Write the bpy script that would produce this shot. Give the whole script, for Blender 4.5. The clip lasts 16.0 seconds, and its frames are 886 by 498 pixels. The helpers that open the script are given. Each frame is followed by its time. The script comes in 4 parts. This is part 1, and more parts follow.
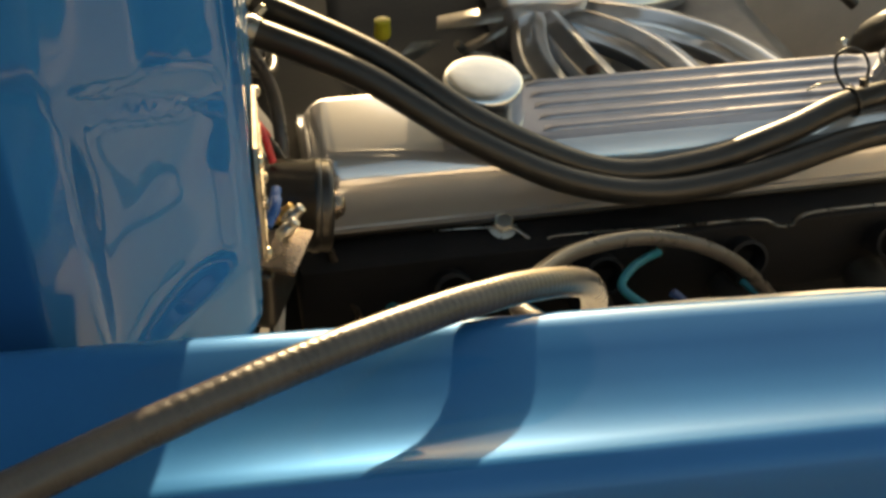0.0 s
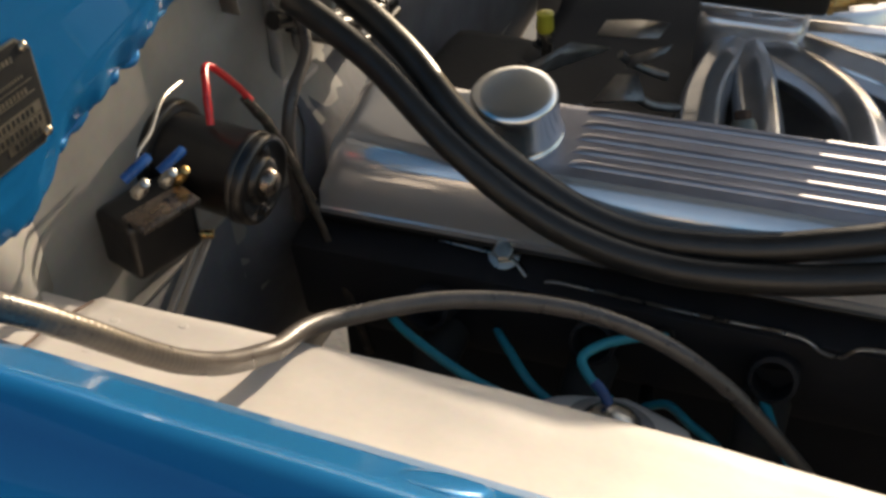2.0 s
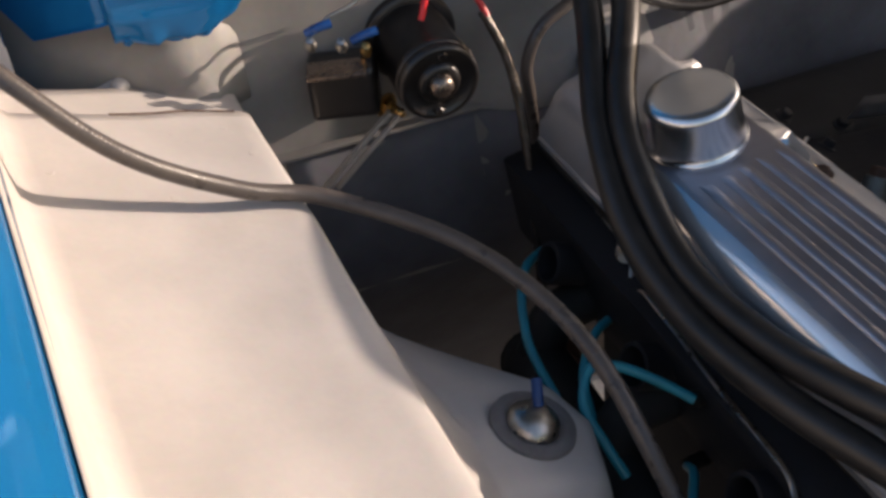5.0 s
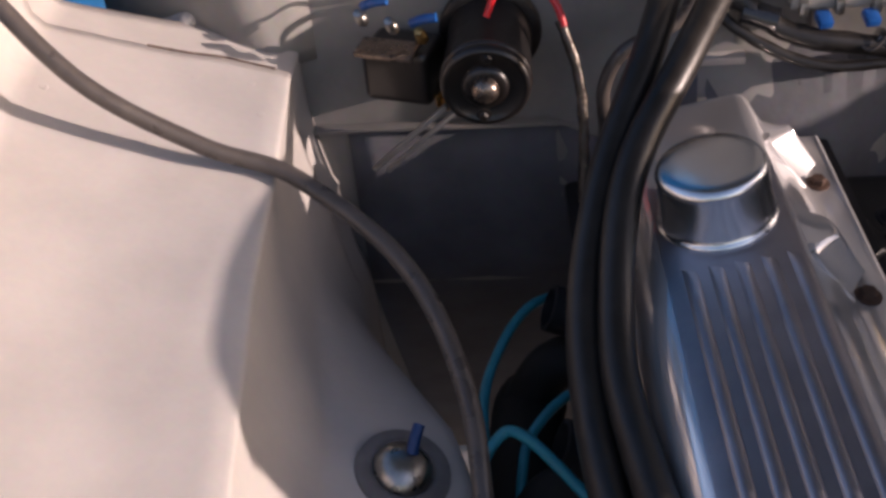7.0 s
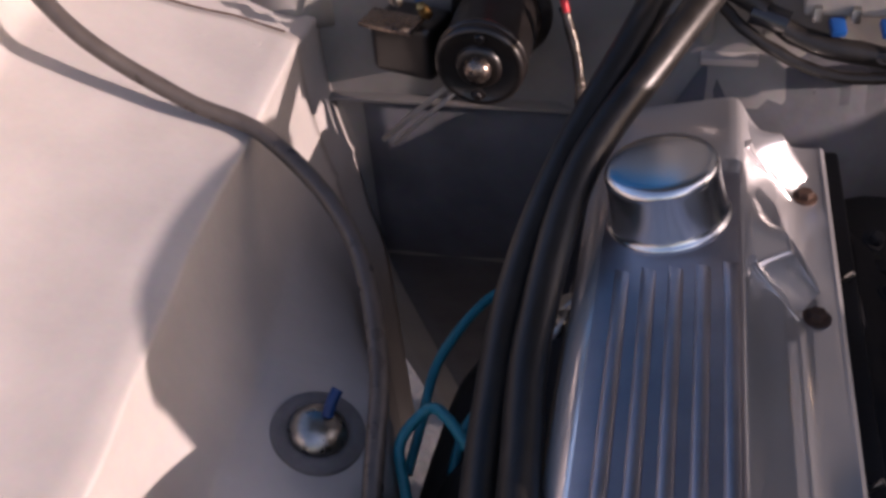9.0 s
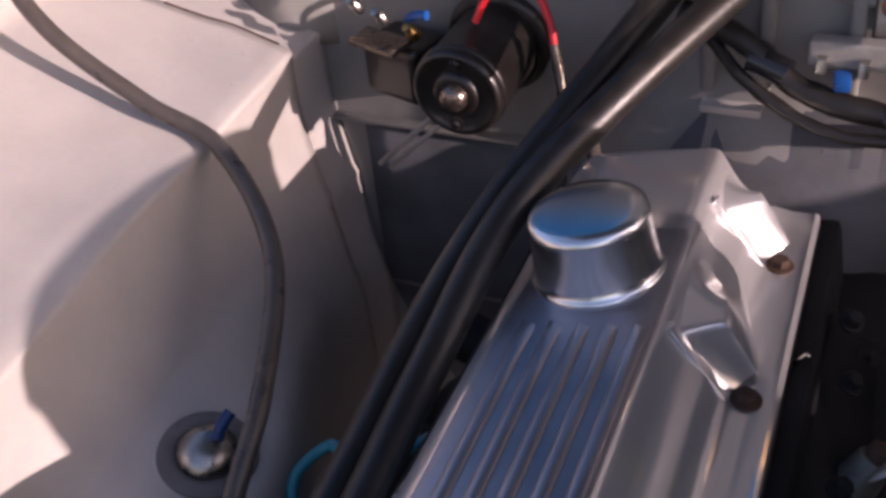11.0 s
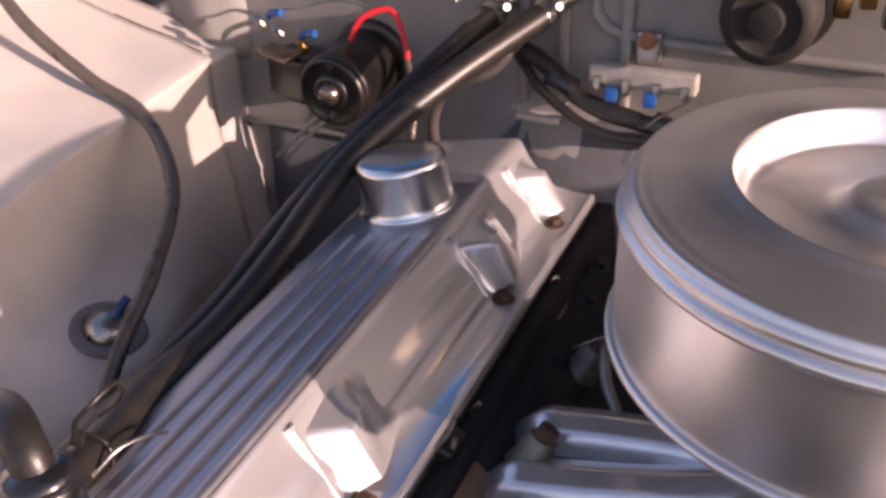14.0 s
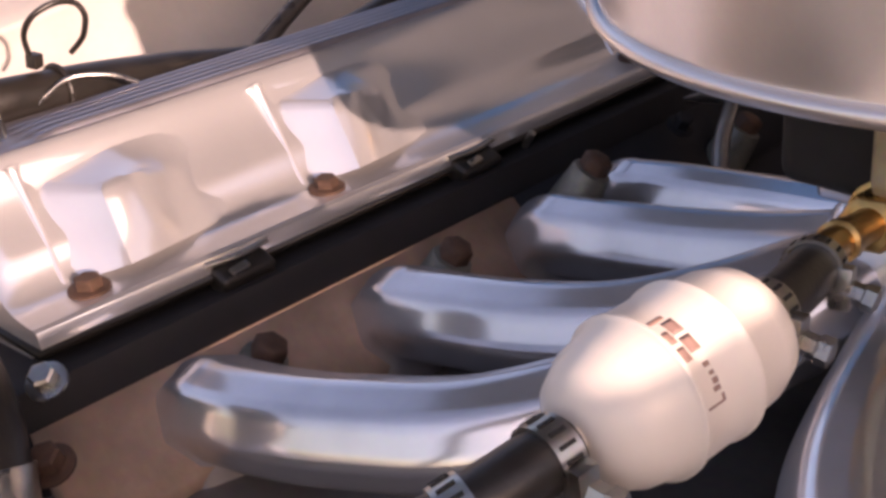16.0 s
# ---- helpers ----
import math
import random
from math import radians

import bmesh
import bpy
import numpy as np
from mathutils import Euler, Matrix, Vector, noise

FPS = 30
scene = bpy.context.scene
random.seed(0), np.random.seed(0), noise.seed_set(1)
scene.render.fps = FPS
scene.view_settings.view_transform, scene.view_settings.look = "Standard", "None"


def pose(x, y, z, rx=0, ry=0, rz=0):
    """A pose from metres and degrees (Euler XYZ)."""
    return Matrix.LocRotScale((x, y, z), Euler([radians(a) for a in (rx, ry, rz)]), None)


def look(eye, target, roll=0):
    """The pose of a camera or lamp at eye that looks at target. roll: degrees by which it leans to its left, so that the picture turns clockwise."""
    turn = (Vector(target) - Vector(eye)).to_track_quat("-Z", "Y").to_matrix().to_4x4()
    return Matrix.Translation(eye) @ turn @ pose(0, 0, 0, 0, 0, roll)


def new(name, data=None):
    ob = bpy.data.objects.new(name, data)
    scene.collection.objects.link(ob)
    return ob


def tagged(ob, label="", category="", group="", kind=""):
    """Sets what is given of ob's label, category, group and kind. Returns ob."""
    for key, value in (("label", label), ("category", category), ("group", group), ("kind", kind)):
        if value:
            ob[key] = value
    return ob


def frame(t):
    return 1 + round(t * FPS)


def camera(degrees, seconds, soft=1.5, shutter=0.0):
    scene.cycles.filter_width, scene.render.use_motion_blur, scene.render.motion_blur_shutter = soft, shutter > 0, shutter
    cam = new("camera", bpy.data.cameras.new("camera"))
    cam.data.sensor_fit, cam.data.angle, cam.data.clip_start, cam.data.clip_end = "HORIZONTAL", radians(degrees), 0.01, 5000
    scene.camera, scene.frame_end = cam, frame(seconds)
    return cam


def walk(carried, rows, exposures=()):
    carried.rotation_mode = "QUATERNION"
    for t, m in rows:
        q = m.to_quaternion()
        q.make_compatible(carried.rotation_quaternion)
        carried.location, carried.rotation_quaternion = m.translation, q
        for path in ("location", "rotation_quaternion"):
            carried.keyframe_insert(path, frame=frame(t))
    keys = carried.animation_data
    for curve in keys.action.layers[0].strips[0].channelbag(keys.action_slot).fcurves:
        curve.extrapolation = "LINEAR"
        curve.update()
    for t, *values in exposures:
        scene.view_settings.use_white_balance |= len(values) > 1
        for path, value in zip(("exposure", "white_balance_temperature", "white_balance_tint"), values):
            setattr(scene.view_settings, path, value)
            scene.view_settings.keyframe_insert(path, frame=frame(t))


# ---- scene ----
cam = camera(44.7, 16.0, soft=3.2)
PATH = [
    (0, (-0.896, 0.195, 0.475), (0.691, -0.08, -0.711), 1.2),
    (0.4, (-0.913, 0.115, 0.472), (0.69, 0.058, -0.723), -1.4),
    (0.5, (-0.878, 0.123, 0.457), (0.712, 0.084, -0.756), -0.6),
    (0.8, (-0.931, 0.009, 0.472), (0.635, 0.318, -0.733), -4.8),
    (1, (-0.947, -0.052, 0.478), (0.591, 0.394, -0.721), -7.2),
    (1.5, (-0.855, -0.153, 0.447), (0.652, 0.38, -0.755), -6.0),
    (2, (-0.769, -0.261, 0.466), (0.677, 0.374, -0.762), -2.7),
    (2.5, (-0.743, -0.387, 0.474), (0.453, 0.663, -0.738), -5.5),
    (3, (-0.688, -0.442, 0.458), (0.455, 0.7, -0.72), -6.9),
    (3.5, (-0.564, -0.446, 0.436), (0.492, 0.698, -0.819), -5.7),
    (4, (-0.525, -0.474, 0.426), (0.392, 0.746, -0.868), -4.6),
    (4.5, (-0.436, -0.582, 0.442), (0.06, 0.873, -0.837), -7.4),
    (5, (-0.408, -0.655, 0.464), (0.019, 0.855, -0.775), -7.3),
    (5.2, (-0.376, -0.659, 0.448), (0.032, 0.883, -0.759), -6.5),
    (7.3, (-0.1, -0.608, 0.414), (-0.33, 0.939, -0.833), -6.4),
    (7.5, (-0.108, -0.579, 0.402), (-0.248, 0.948, -0.882), -4.6),
    (8, (-0.099, -0.561, 0.396), (-0.193, 0.951, -0.909), -3.8),
    (8.5, (-0.031, -0.596, 0.401), (-0.215, 0.927, -0.881), -4.7),
    (8.7, (0.004, -0.616, 0.415), (-0.368, 0.899, -0.837), -6.9),
    (10.8, (0.141, -0.518, 0.373), (-0.549, 0.942, -0.806), -5.0),
    (11, (0.184, -0.523, 0.371), (-0.595, 0.916, -0.78), -6.5),
    (11.5, (0.259, -0.537, 0.365), (-0.665, 0.836, -0.759), -7.5),
    (12, (0.273, -0.557, 0.369), (-0.722, 0.768, -0.75), -8.6),
    (12.5, (0.297, -0.588, 0.388), (-0.768, 0.72, -0.686), -9.3),
    (13, (0.335, -0.617, 0.393), (-0.77, 0.713, -0.613), -10.6),
    (13.5, (0.363, -0.66, 0.399), (-0.592, 0.775, -0.616), -7.6),
    (14, (0.394, -0.734, 0.381), (-0.359, 0.838, -0.6), -1.2),
    (14.5, (0.509, -0.749, 0.362), (-0.421, 0.751, -0.579), 0.0),
    (15, (0.634, -0.723, 0.293), (-0.604, 0.613, -0.533), 0.9),
    (15.5, (0.608, -0.63, 0.194), (-0.71, 0.589, -0.687), -1.1),
    (16, (0.576, -0.575, 0.12), (-0.843, 0.536, -0.747), -6.6),
]
walk(cam, [(t, look(eye, target, roll)) for t, eye, target, roll in PATH],
     exposures=[(0, 1.3, 10800, 6), (1.0, 1.12, 9800, 8), (2.0, 0.88, 7400, 10), (2.5, 0.90, 6500, 12), (3.5, 1.02, 7100, 15), (5.2, 0.82, 6750, 20), (7.5, 0.68, 6550, 30), (11, 0.71, 6400, 36), (13.0, 0.80, 6500, 38), (14, 1.1, 7100, 38), (14.5, 1.14, 7250, 39), (15, 1.14, 7250, 40), (15.5, 1.06, 7600, 40), (16, 1.12, 7600, 40)])


# ---- world and sun ----
SUN_TO = Vector((0.955, -0.149, 0.226)).normalized()
world = bpy.data.worlds.new("sky")
scene.world = world
world.use_nodes = True
wn = world.node_tree
sky = wn.nodes.new("ShaderNodeTexSky")
sky.sky_type = "NISHITA"
sky.sun_disc = False
sky.dust_density = 1.6
sky.ozone_density = 0.9
sky.sun_elevation = math.asin(SUN_TO.z)
sky.sun_rotation = math.atan2(SUN_TO.x, SUN_TO.y)
wn.links.new(sky.outputs[0], wn.nodes["Background"].inputs[0])
wn.nodes["Background"].inputs[1].default_value = 0.15
sun = new("sun", bpy.data.lights.new("sun", "SUN"))
sun.data.energy = 3.6
sun.data.angle = radians(0.6)
sun.data.color = (1.0, 0.88, 0.74)
sun.matrix_world = look((3, 0, 3), Vector((3, 0, 3)) - SUN_TO)


# ---- materials ----
def pm(name, col, rough=0.5, metal=0.0, var=0.15, scale=30.0, bump=0.1, bscale=220.0, coat=0.0, rvar=0.12, stain=None, dist=0.001):
    """A surface with two scales of tint, uneven gloss and a fine relief."""
    m = bpy.data.materials.new(name)
    m.use_nodes = True
    nt = m.node_tree
    N, L = nt.nodes, nt.links
    b = N["Principled BSDF"]
    tc = N.new("ShaderNodeTexCoord")
    info = N.new("ShaderNodeObjectInfo")
    big = N.new("ShaderNodeTexNoise")
    big.inputs["Scale"].default_value = scale
    big.inputs["Detail"].default_value = 6
    fine = N.new("ShaderNodeTexNoise")
    fine.inputs["Scale"].default_value = bscale
    fine.inputs["Detail"].default_value = 4
    for n in (big, fine):
        L.new(tc.outputs["Object"], n.inputs["Vector"])
    ramp = N.new("ShaderNodeValToRGB")
    ramp.color_ramp.elements[0].position, ramp.color_ramp.elements[1].position = 0.3, 0.72
    lo = stain if stain else tuple(c * (1 - var) for c in col)
    hi = tuple(min(1, c * (1 + var * 0.6)) for c in col)
    ramp.color_ramp.elements[0].color, ramp.color_ramp.elements[1].color = (*lo, 1), (*hi, 1)
    L.new(big.outputs["Fac"], ramp.inputs["Fac"])
    mix = N.new("ShaderNodeMix")
    mix.data_type, mix.blend_type = "RGBA", "MULTIPLY"
    mix.inputs["Factor"].default_value = var
    L.new(ramp.outputs["Color"], mix.inputs[6])
    L.new(fine.outputs["Color"], mix.inputs[7])
    L.new(mix.outputs[2], b.inputs["Base Color"])
    rr = N.new("ShaderNodeMapRange")
    rr.inputs["To Min"].default_value, rr.inputs["To Max"].default_value = max(0.03, rough - rvar), min(1, rough + rvar)
    L.new(big.outputs["Fac"], rr.inputs["Value"])
    L.new(rr.outputs[0], b.inputs["Roughness"])
    b.inputs["Metallic"].default_value = metal
    b.inputs["Coat Weight"].default_value = coat
    b.inputs["Coat Roughness"].default_value = 0.04
    if bump:
        bp = N.new("ShaderNodeBump")
        bp.inputs["Strength"].default_value = bump
        bp.inputs["Distance"].default_value = dist
        L.new(fine.outputs["Fac"], bp.inputs["Height"])
        L.new(bp.outputs[0], b.inputs["Normal"])
    return m


BLUE = pm("blue_paint", (0.003, 0.140, 0.37), 0.40, 0.30, 0.10, 8, 0.0, 900, coat=0.6, rvar=0.04)
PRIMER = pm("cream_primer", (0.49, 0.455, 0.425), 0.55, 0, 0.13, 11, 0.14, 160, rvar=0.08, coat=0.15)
FIREWALL = pm("grey_firewall_paint", (0.25, 0.238, 0.222), 0.5, 0, 0.22, 12, 0.15, 130)
BLUE.node_tree.nodes["Principled BSDF"].inputs["Specular IOR Level"].default_value = 0.03
BLACK = pm("black_enamel", (0.012, 0.012, 0.014), 0.25, 0, 0.3, 40, 0.08, 240, coat=0.6)
# Engine paint; its black also stands for shade on the rear intake parts.
BLOCK = pm("dark_engine_paint_and_shade", (0.014, 0.014, 0.017), 0.68, 0, 0.4, 25, 0.35, 150)
RUBBER = pm("worn_black_rubber", (0.021, 0.018, 0.0155), 0.38, 0, 0.35, 60, 0.2, 400, rvar=0.1)
CABLE = pm("black_cable_sheath", (0.085, 0.072, 0.064), 0.30, 0, 0.25, 50, 0.25, 700)
CHROME = pm("chrome_plate", (0.76, 0.78, 0.80), 0.24, 1, 0.06, 30, 0.02, 400, rvar=0.04)
BRUSHED = pm("satin_chrome", (0.80, 0.77, 0.75), 0.33, 0.93, 0.10, 18, 0.03, 500, rvar=0.06)
COVER = pm("polished_cast_aluminium", (0.82, 0.80, 0.80), 0.14, 1.0, 0.06, 14, 0.0, 350, rvar=0.04)
ALLOY = pm("polished_intake_alloy", (0.77, 0.76, 0.78), 0.15, 1.0, 0.10, 35, 0.0, 300, rvar=0.05)
ZINC = pm("dull_zinc", (0.46, 0.42, 0.37), 0.45, 0.3, 0.2, 60, 0.1, 300)
STEEL = pm("zinc_steel", (0.5, 0.48, 0.44), 0.3, 1, 0.25, 90, 0.15, 500)
BRASS = pm("brass_fitting", (0.62, 0.38, 0.14), 0.3, 1, 0.25, 80, 0.15, 400)
DICHROMATE = pm("gold_dichromate_casting", (0.60, 0.52, 0.33), 0.42, 0.55, 0.35, 45, 0.3, 260)
RUST = pm("rusty_bolt", (0.11, 0.06, 0.04), 0.7, 0.3, 0.4, 120, 0.4, 600)
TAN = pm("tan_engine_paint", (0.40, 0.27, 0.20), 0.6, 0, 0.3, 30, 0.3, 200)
GASKET = pm("orange_gasket", (0.34, 0.14, 0.07), 0.7, 0, 0.3, 60, 0.3, 300)
TEAL = pm("teal_ignition_wire", (0.01, 0.27, 0.35), 0.35, 0, 0.15, 60, 0.05, 400)
RED = pm("red_wire", (0.62, 0.02, 0.025), 0.3, 0, 0.1, 60, 0.05, 400)
BLUECON = pm("blue_connector", (0.01, 0.09, 0.32), 0.3, 0, 0.1, 60, 0.05, 400)
WHITE = pm("white_plastic", (0.80, 0.74, 0.66), 0.32, 0, 0.05, 30, 0.03, 300)
CERAMIC = pm("white_ceramic", (0.40, 0.37, 0.33), 0.5, 0, 0.2, 60, 0.2, 300)
INK = pm("faded_brown_ink", (0.38, 0.24, 0.20), 0.5, 0, 0.2, 60, 0.05, 300)
PLATEBLACK = pm("black_plate_enamel", (0.02, 0.02, 0.02), 0.4, 0.2, 0.3, 60, 0.1, 400)
PLATEMETAL = pm("bare_plate_metal", (0.48, 0.42, 0.33), 0.35, 1, 0.25, 90, 0.15, 500)
YELLOW = pm("yellow_plastic", (0.55, 0.48, 0.05), 0.4, 0, 0.1, 60, 0.05, 300)
ASPHALT = pm("grey_concrete", (0.24, 0.225, 0.21), 0.85, 0, 0.3, 4, 0.5, 90, dist=0.004)
NUT = pm("pale_zinc_yellow", (0.78, 0.68, 0.46), 0.28, 1, 0.2, 90, 0.1, 500)
BOSS = pm("weathered_alloy", (0.20, 0.205, 0.18), 0.45, 0.5, 0.3, 80, 0.3, 400)
DARKBLUE = pm("dark_blue_plastic", (0.01, 0.05, 0.17), 0.4, 0, 0.1, 60, 0.05, 400)
WASHER = pm("grey_rubber_washer", (0.17, 0.16, 0.158), 0.6, 0, 0.3, 60, 0.2, 300)
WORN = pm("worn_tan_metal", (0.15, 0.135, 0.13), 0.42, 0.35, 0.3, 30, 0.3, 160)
HOODPAINT = pm("dull_hood_underside", (0.07, 0.085, 0.10), 0.5, 0, 0.2, 6, 0.1, 90)
MOTOR = pm("sooty_black_enamel", (0.020, 0.016, 0.014), 0.36, 0.1, 0.4, 60, 0.12, 300, coat=0.25)
TARNISH = pm("tarnished_steel", (0.30, 0.24, 0.20), 0.28, 0.9, 0.35, 120, 0.15, 500)
SATIN = pm("satin_ribbed_aluminium", (0.43, 0.415, 0.45), 0.40, 0.9, 0.14, 26, 0.10, 420, rvar=0.07)
LOOM = pm("glossy_taped_loom", (0.10, 0.082, 0.066), 0.24, 0.4, 0.4, 90, 0.5, 260)
LOWERWALL = pm("dark_lower_firewall", (0.125, 0.127, 0.142), 0.8, 0, 0.3, 16, 0.4, 120)
# Grimy parts, and the sheet that paints shade beside the cowl.
GRIME_SHADE = pm("dark_grime_and_shade", (0.03, 0.028, 0.026), 0.75, 0, 0.4, 20, 0.4, 120)
for m in (BLOCK, GRIME_SHADE):
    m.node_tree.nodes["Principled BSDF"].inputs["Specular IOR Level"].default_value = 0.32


def buffed(m, share, rough, metal):
    """Adds a second, broader gloss from fine scratches to a polished metal."""
    N, L = m.node_tree.nodes, m.node_tree.links
    first = N["Principled BSDF"]
    broad = N.new("ShaderNodeBsdfPrincipled")
    L.new(first.inputs["Base Color"].links[0].from_socket, broad.inputs["Base Color"])
    broad.inputs["Roughness"].default_value = rough
    broad.inputs["Metallic"].default_value = metal
    both = N.new("ShaderNodeMixShader")
    both.inputs[0].default_value = share
    L.new(first.outputs[0], both.inputs[1])
    L.new(broad.outputs[0], both.inputs[2])
    L.new(both.outputs[0], N["Material Output"].inputs["Surface"])


buffed(COVER, 0.36, 0.55, 0.50)
buffed(ALLOY, 0.38, 0.45, 0.75)


# ---- builders ----
def mesh_of(name, verts, faces, smooth=True):
    me = bpy.data.meshes.new(name)
    me.from_pydata([tuple(v) for v in verts], [], faces)
    me.validate()
    bm = bmesh.new()
    bm.from_mesh(me)
    bmesh.ops.recalc_face_normals(bm, faces=bm.faces)
    bm.to_mesh(me)
    bm.free()
    for p in me.polygons:
        p.use_smooth = smooth
    return me


def thing(name, label, category, base=(0, 0, 0), group="", kind=""):
    e = new(name)
    e.empty_display_size = 0.02
    e.location = base
    return tagged(e, label, category, group, kind)


def part(name, me, mat, parent, label="", sharp=None):
    ob = new(name, me)
    me.materials.append(mat)
    ob.parent = parent
    base = Vector((0, 0, 0)) if parent.parent else Vector(parent.location)
    ob.matrix_parent_inverse = Matrix.Translation(-base)
    if sharp:
        me.set_sharp_from_angle(angle=radians(sharp))
    if label:
        tagged(ob, label)
    return ob


def solo(name, me, mat, label, category, group="", kind="", sharp=None):
    ob = new(name, me)
    me.materials.append(mat)
    if sharp:
        me.set_sharp_from_angle(angle=radians(sharp))
    return tagged(ob, label, category, group, kind)


def spline(C, n=8):
    C = [Vector(c) for c in C]
    P = [2 * C[0] - C[1], *C, 2 * C[-1] - C[-2]]
    out = []
    for i in range(1, len(P) - 2):
        p0, p1, p2, p3 = P[i - 1:i + 3]
        for k in range(n):
            u = k / n
            out.append(0.5 * (2 * p1 + (p2 - p0) * u + (2 * p0 - 5 * p1 + 4 * p2 - p3) * u * u + (3 * p1 - p0 - 3 * p2 + p3) * u ** 3))
    out.append(P[-2])
    return out


def tube(C, r, n=14, seg=8, rough=0.0, section=None, straight=False):
    """A round hose along a smooth line; r may be a function of 0..1; section: (across, up) factors per angle."""
    pts = [Vector(c) for c in C] if straight else spline(C, seg)
    verts, faces = [], []
    ref = None
    for i, p in enumerate(pts):
        d = (pts[min(i + 1, len(pts) - 1)] - pts[max(i - 1, 0)]).normalized()
        if ref is None:
            ref = d.cross(Vector((0, 0, 1)) if abs(d.z) < 0.9 else Vector((1, 0, 0))).normalized()
        ref = (ref - d * ref.dot(d)).normalized()
        up = ref.cross(d).normalized()
        rad = r(i / (len(pts) - 1)) if callable(r) else r
        for k in range(n):
            a = 2 * math.pi * k / n
            u, v = (math.cos(a), math.sin(a)) if section is None else section(a)
            q = 1 + (rough * (noise.noise(p * 90 + Vector((k, 0, 0))) if rough else 0))
            verts.append(p + ref * u * rad * q + up * v * rad * q)
    m = len(pts)
    for i in range(m - 1):
        for k in range(n):
            faces.append((i * n + k, i * n + (k + 1) % n, (i + 1) * n + (k + 1) % n, (i + 1) * n + k))
    faces.append(tuple(range(n)))
    faces.append(tuple((m - 1) * n + k for k in range(n)))
    me = mesh_of("tube", verts, faces)
    me.set_sharp_from_angle(angle=radians(65))
    return me


def aim(at, axis, spin=0.0):
    """A placement whose z axis points along axis."""
    q = Vector(axis).normalized().to_track_quat("Z", "Y").to_matrix().to_4x4()
    return Matrix.Translation(at) @ q @ Matrix.Rotation(spin, 4, "Z")


def lathe(profile, m, n=48, cap=True):
    verts, faces = [], []
    for r, h in profile:
        for k in range(n):
            a = 2 * math.pi * k / n
            verts.append(m @ Vector((r * math.cos(a), r * math.sin(a), h)))
    for i in range(len(profile) - 1):
        for k in range(n):
            faces.append((i * n + k, i * n + (k + 1) % n, (i + 1) * n + (k + 1) % n, (i + 1) * n + k))
    if cap:
        faces.append(tuple(range(n)))
        faces.append(tuple((len(profile) - 1) * n + k for k in range(n)))
    me = mesh_of("lathe", verts, faces)
    me.set_sharp_from_angle(angle=radians(55))
    return me


def ring(R, r, m, n=40, k=10):
    C = [m @ Vector((R * math.cos(2 * math.pi * i / n), R * math.sin(2 * math.pi * i / n), 0)) for i in range(n + 1)]
    return tube(C, r, k, straight=True)


def block(size, m, bevel=0.002, seg=2, taper=1.0):
    bm = bmesh.new()
    bmesh.ops.create_cube(bm, size=1)
    for v in bm.verts:
        k = taper if v.co.z > 0 else 1
        v.co = Vector((v.co.x * size[0] * k, v.co.y * size[1] * k, v.co.z * size[2]))
    if bevel:
        bmesh.ops.bevel(bm, geom=bm.edges[:], offset=bevel, segments=seg, affect="EDGES", profile=0.6)
    bmesh.ops.transform(bm, matrix=m, verts=bm.verts)
    me = bpy.data.meshes.new("block")
    bm.to_mesh(me)
    bm.free()
    for p in me.polygons:
        p.use_smooth = True
    me.set_sharp_from_angle(angle=radians(40))
    return me


def sheet(rows, thick=0.0, down=(0, 0, -1)):
    """A skin through rows of points; thick gives it a second skin below."""
    nv, nu = len(rows), len(rows[0])
    verts = [Vector(p) for row in rows for p in row]
    faces = [(i * nu + j, i * nu + j + 1, (i + 1) * nu + j + 1, (i + 1) * nu + j) for i in range(nv - 1) for j in range(nu - 1)]
    if thick:
        off = len(verts)
        verts += [v + Vector(down) * thick for v in verts]
        faces += [tuple(off + k for k in reversed(f)) for f in faces[:]]
        rim = [j for j in range(nu)] + [i * nu + nu - 1 for i in range(1, nv)] + [(nv - 1) * nu + j for j in range(nu - 2, -1, -1)] + [i * nu for i in range(nv - 2, 0, -1)]
        for a, b in zip(rim, rim[1:] + rim[:1]):
            faces.append((a, b, off + b, off + a))
    return mesh_of("sheet", verts, faces)


def prism(profile, y0, y1, m=Matrix(), n=1, smooth=True):
    """A closed profile in x and z, drawn out along y."""
    k = len(profile)
    verts = [m @ Vector((x, y0 + (y1 - y0) * i / n, z)) for i in range(n + 1) for x, z in profile]
    faces = [(i * k + j, i * k + (j + 1) % k, (i + 1) * k + (j + 1) % k, (i + 1) * k + j) for i in range(n) for j in range(k)]
    faces += [tuple(range(k)), tuple(n * k + j for j in range(k))]
    return mesh_of("prism", verts, faces, smooth)


def hexbolt(name, at, axis, mat, parent, r=0.008, h=0.007, washer=True, label=""):
    m = aim(at, axis, 0.3)
    if washer:
        w = lathe([(r * 1.5, 0), (r * 1.5, 0.0015), (r * 1.2, 0.002)], m, 20)
        prof = [(r, 0.002), (r, h), (r * 0.8, h + 0.001)]
    else:
        w = None
        prof = [(r, 0), (r, h), (r * 0.8, h + 0.001)]
    b = lathe(prof, m, 6)
    for p in b.polygons:
        p.use_smooth = False
    ob = part(name, b, mat, parent, label)
    if w:
        part("washer", w, mat, parent)
    return ob


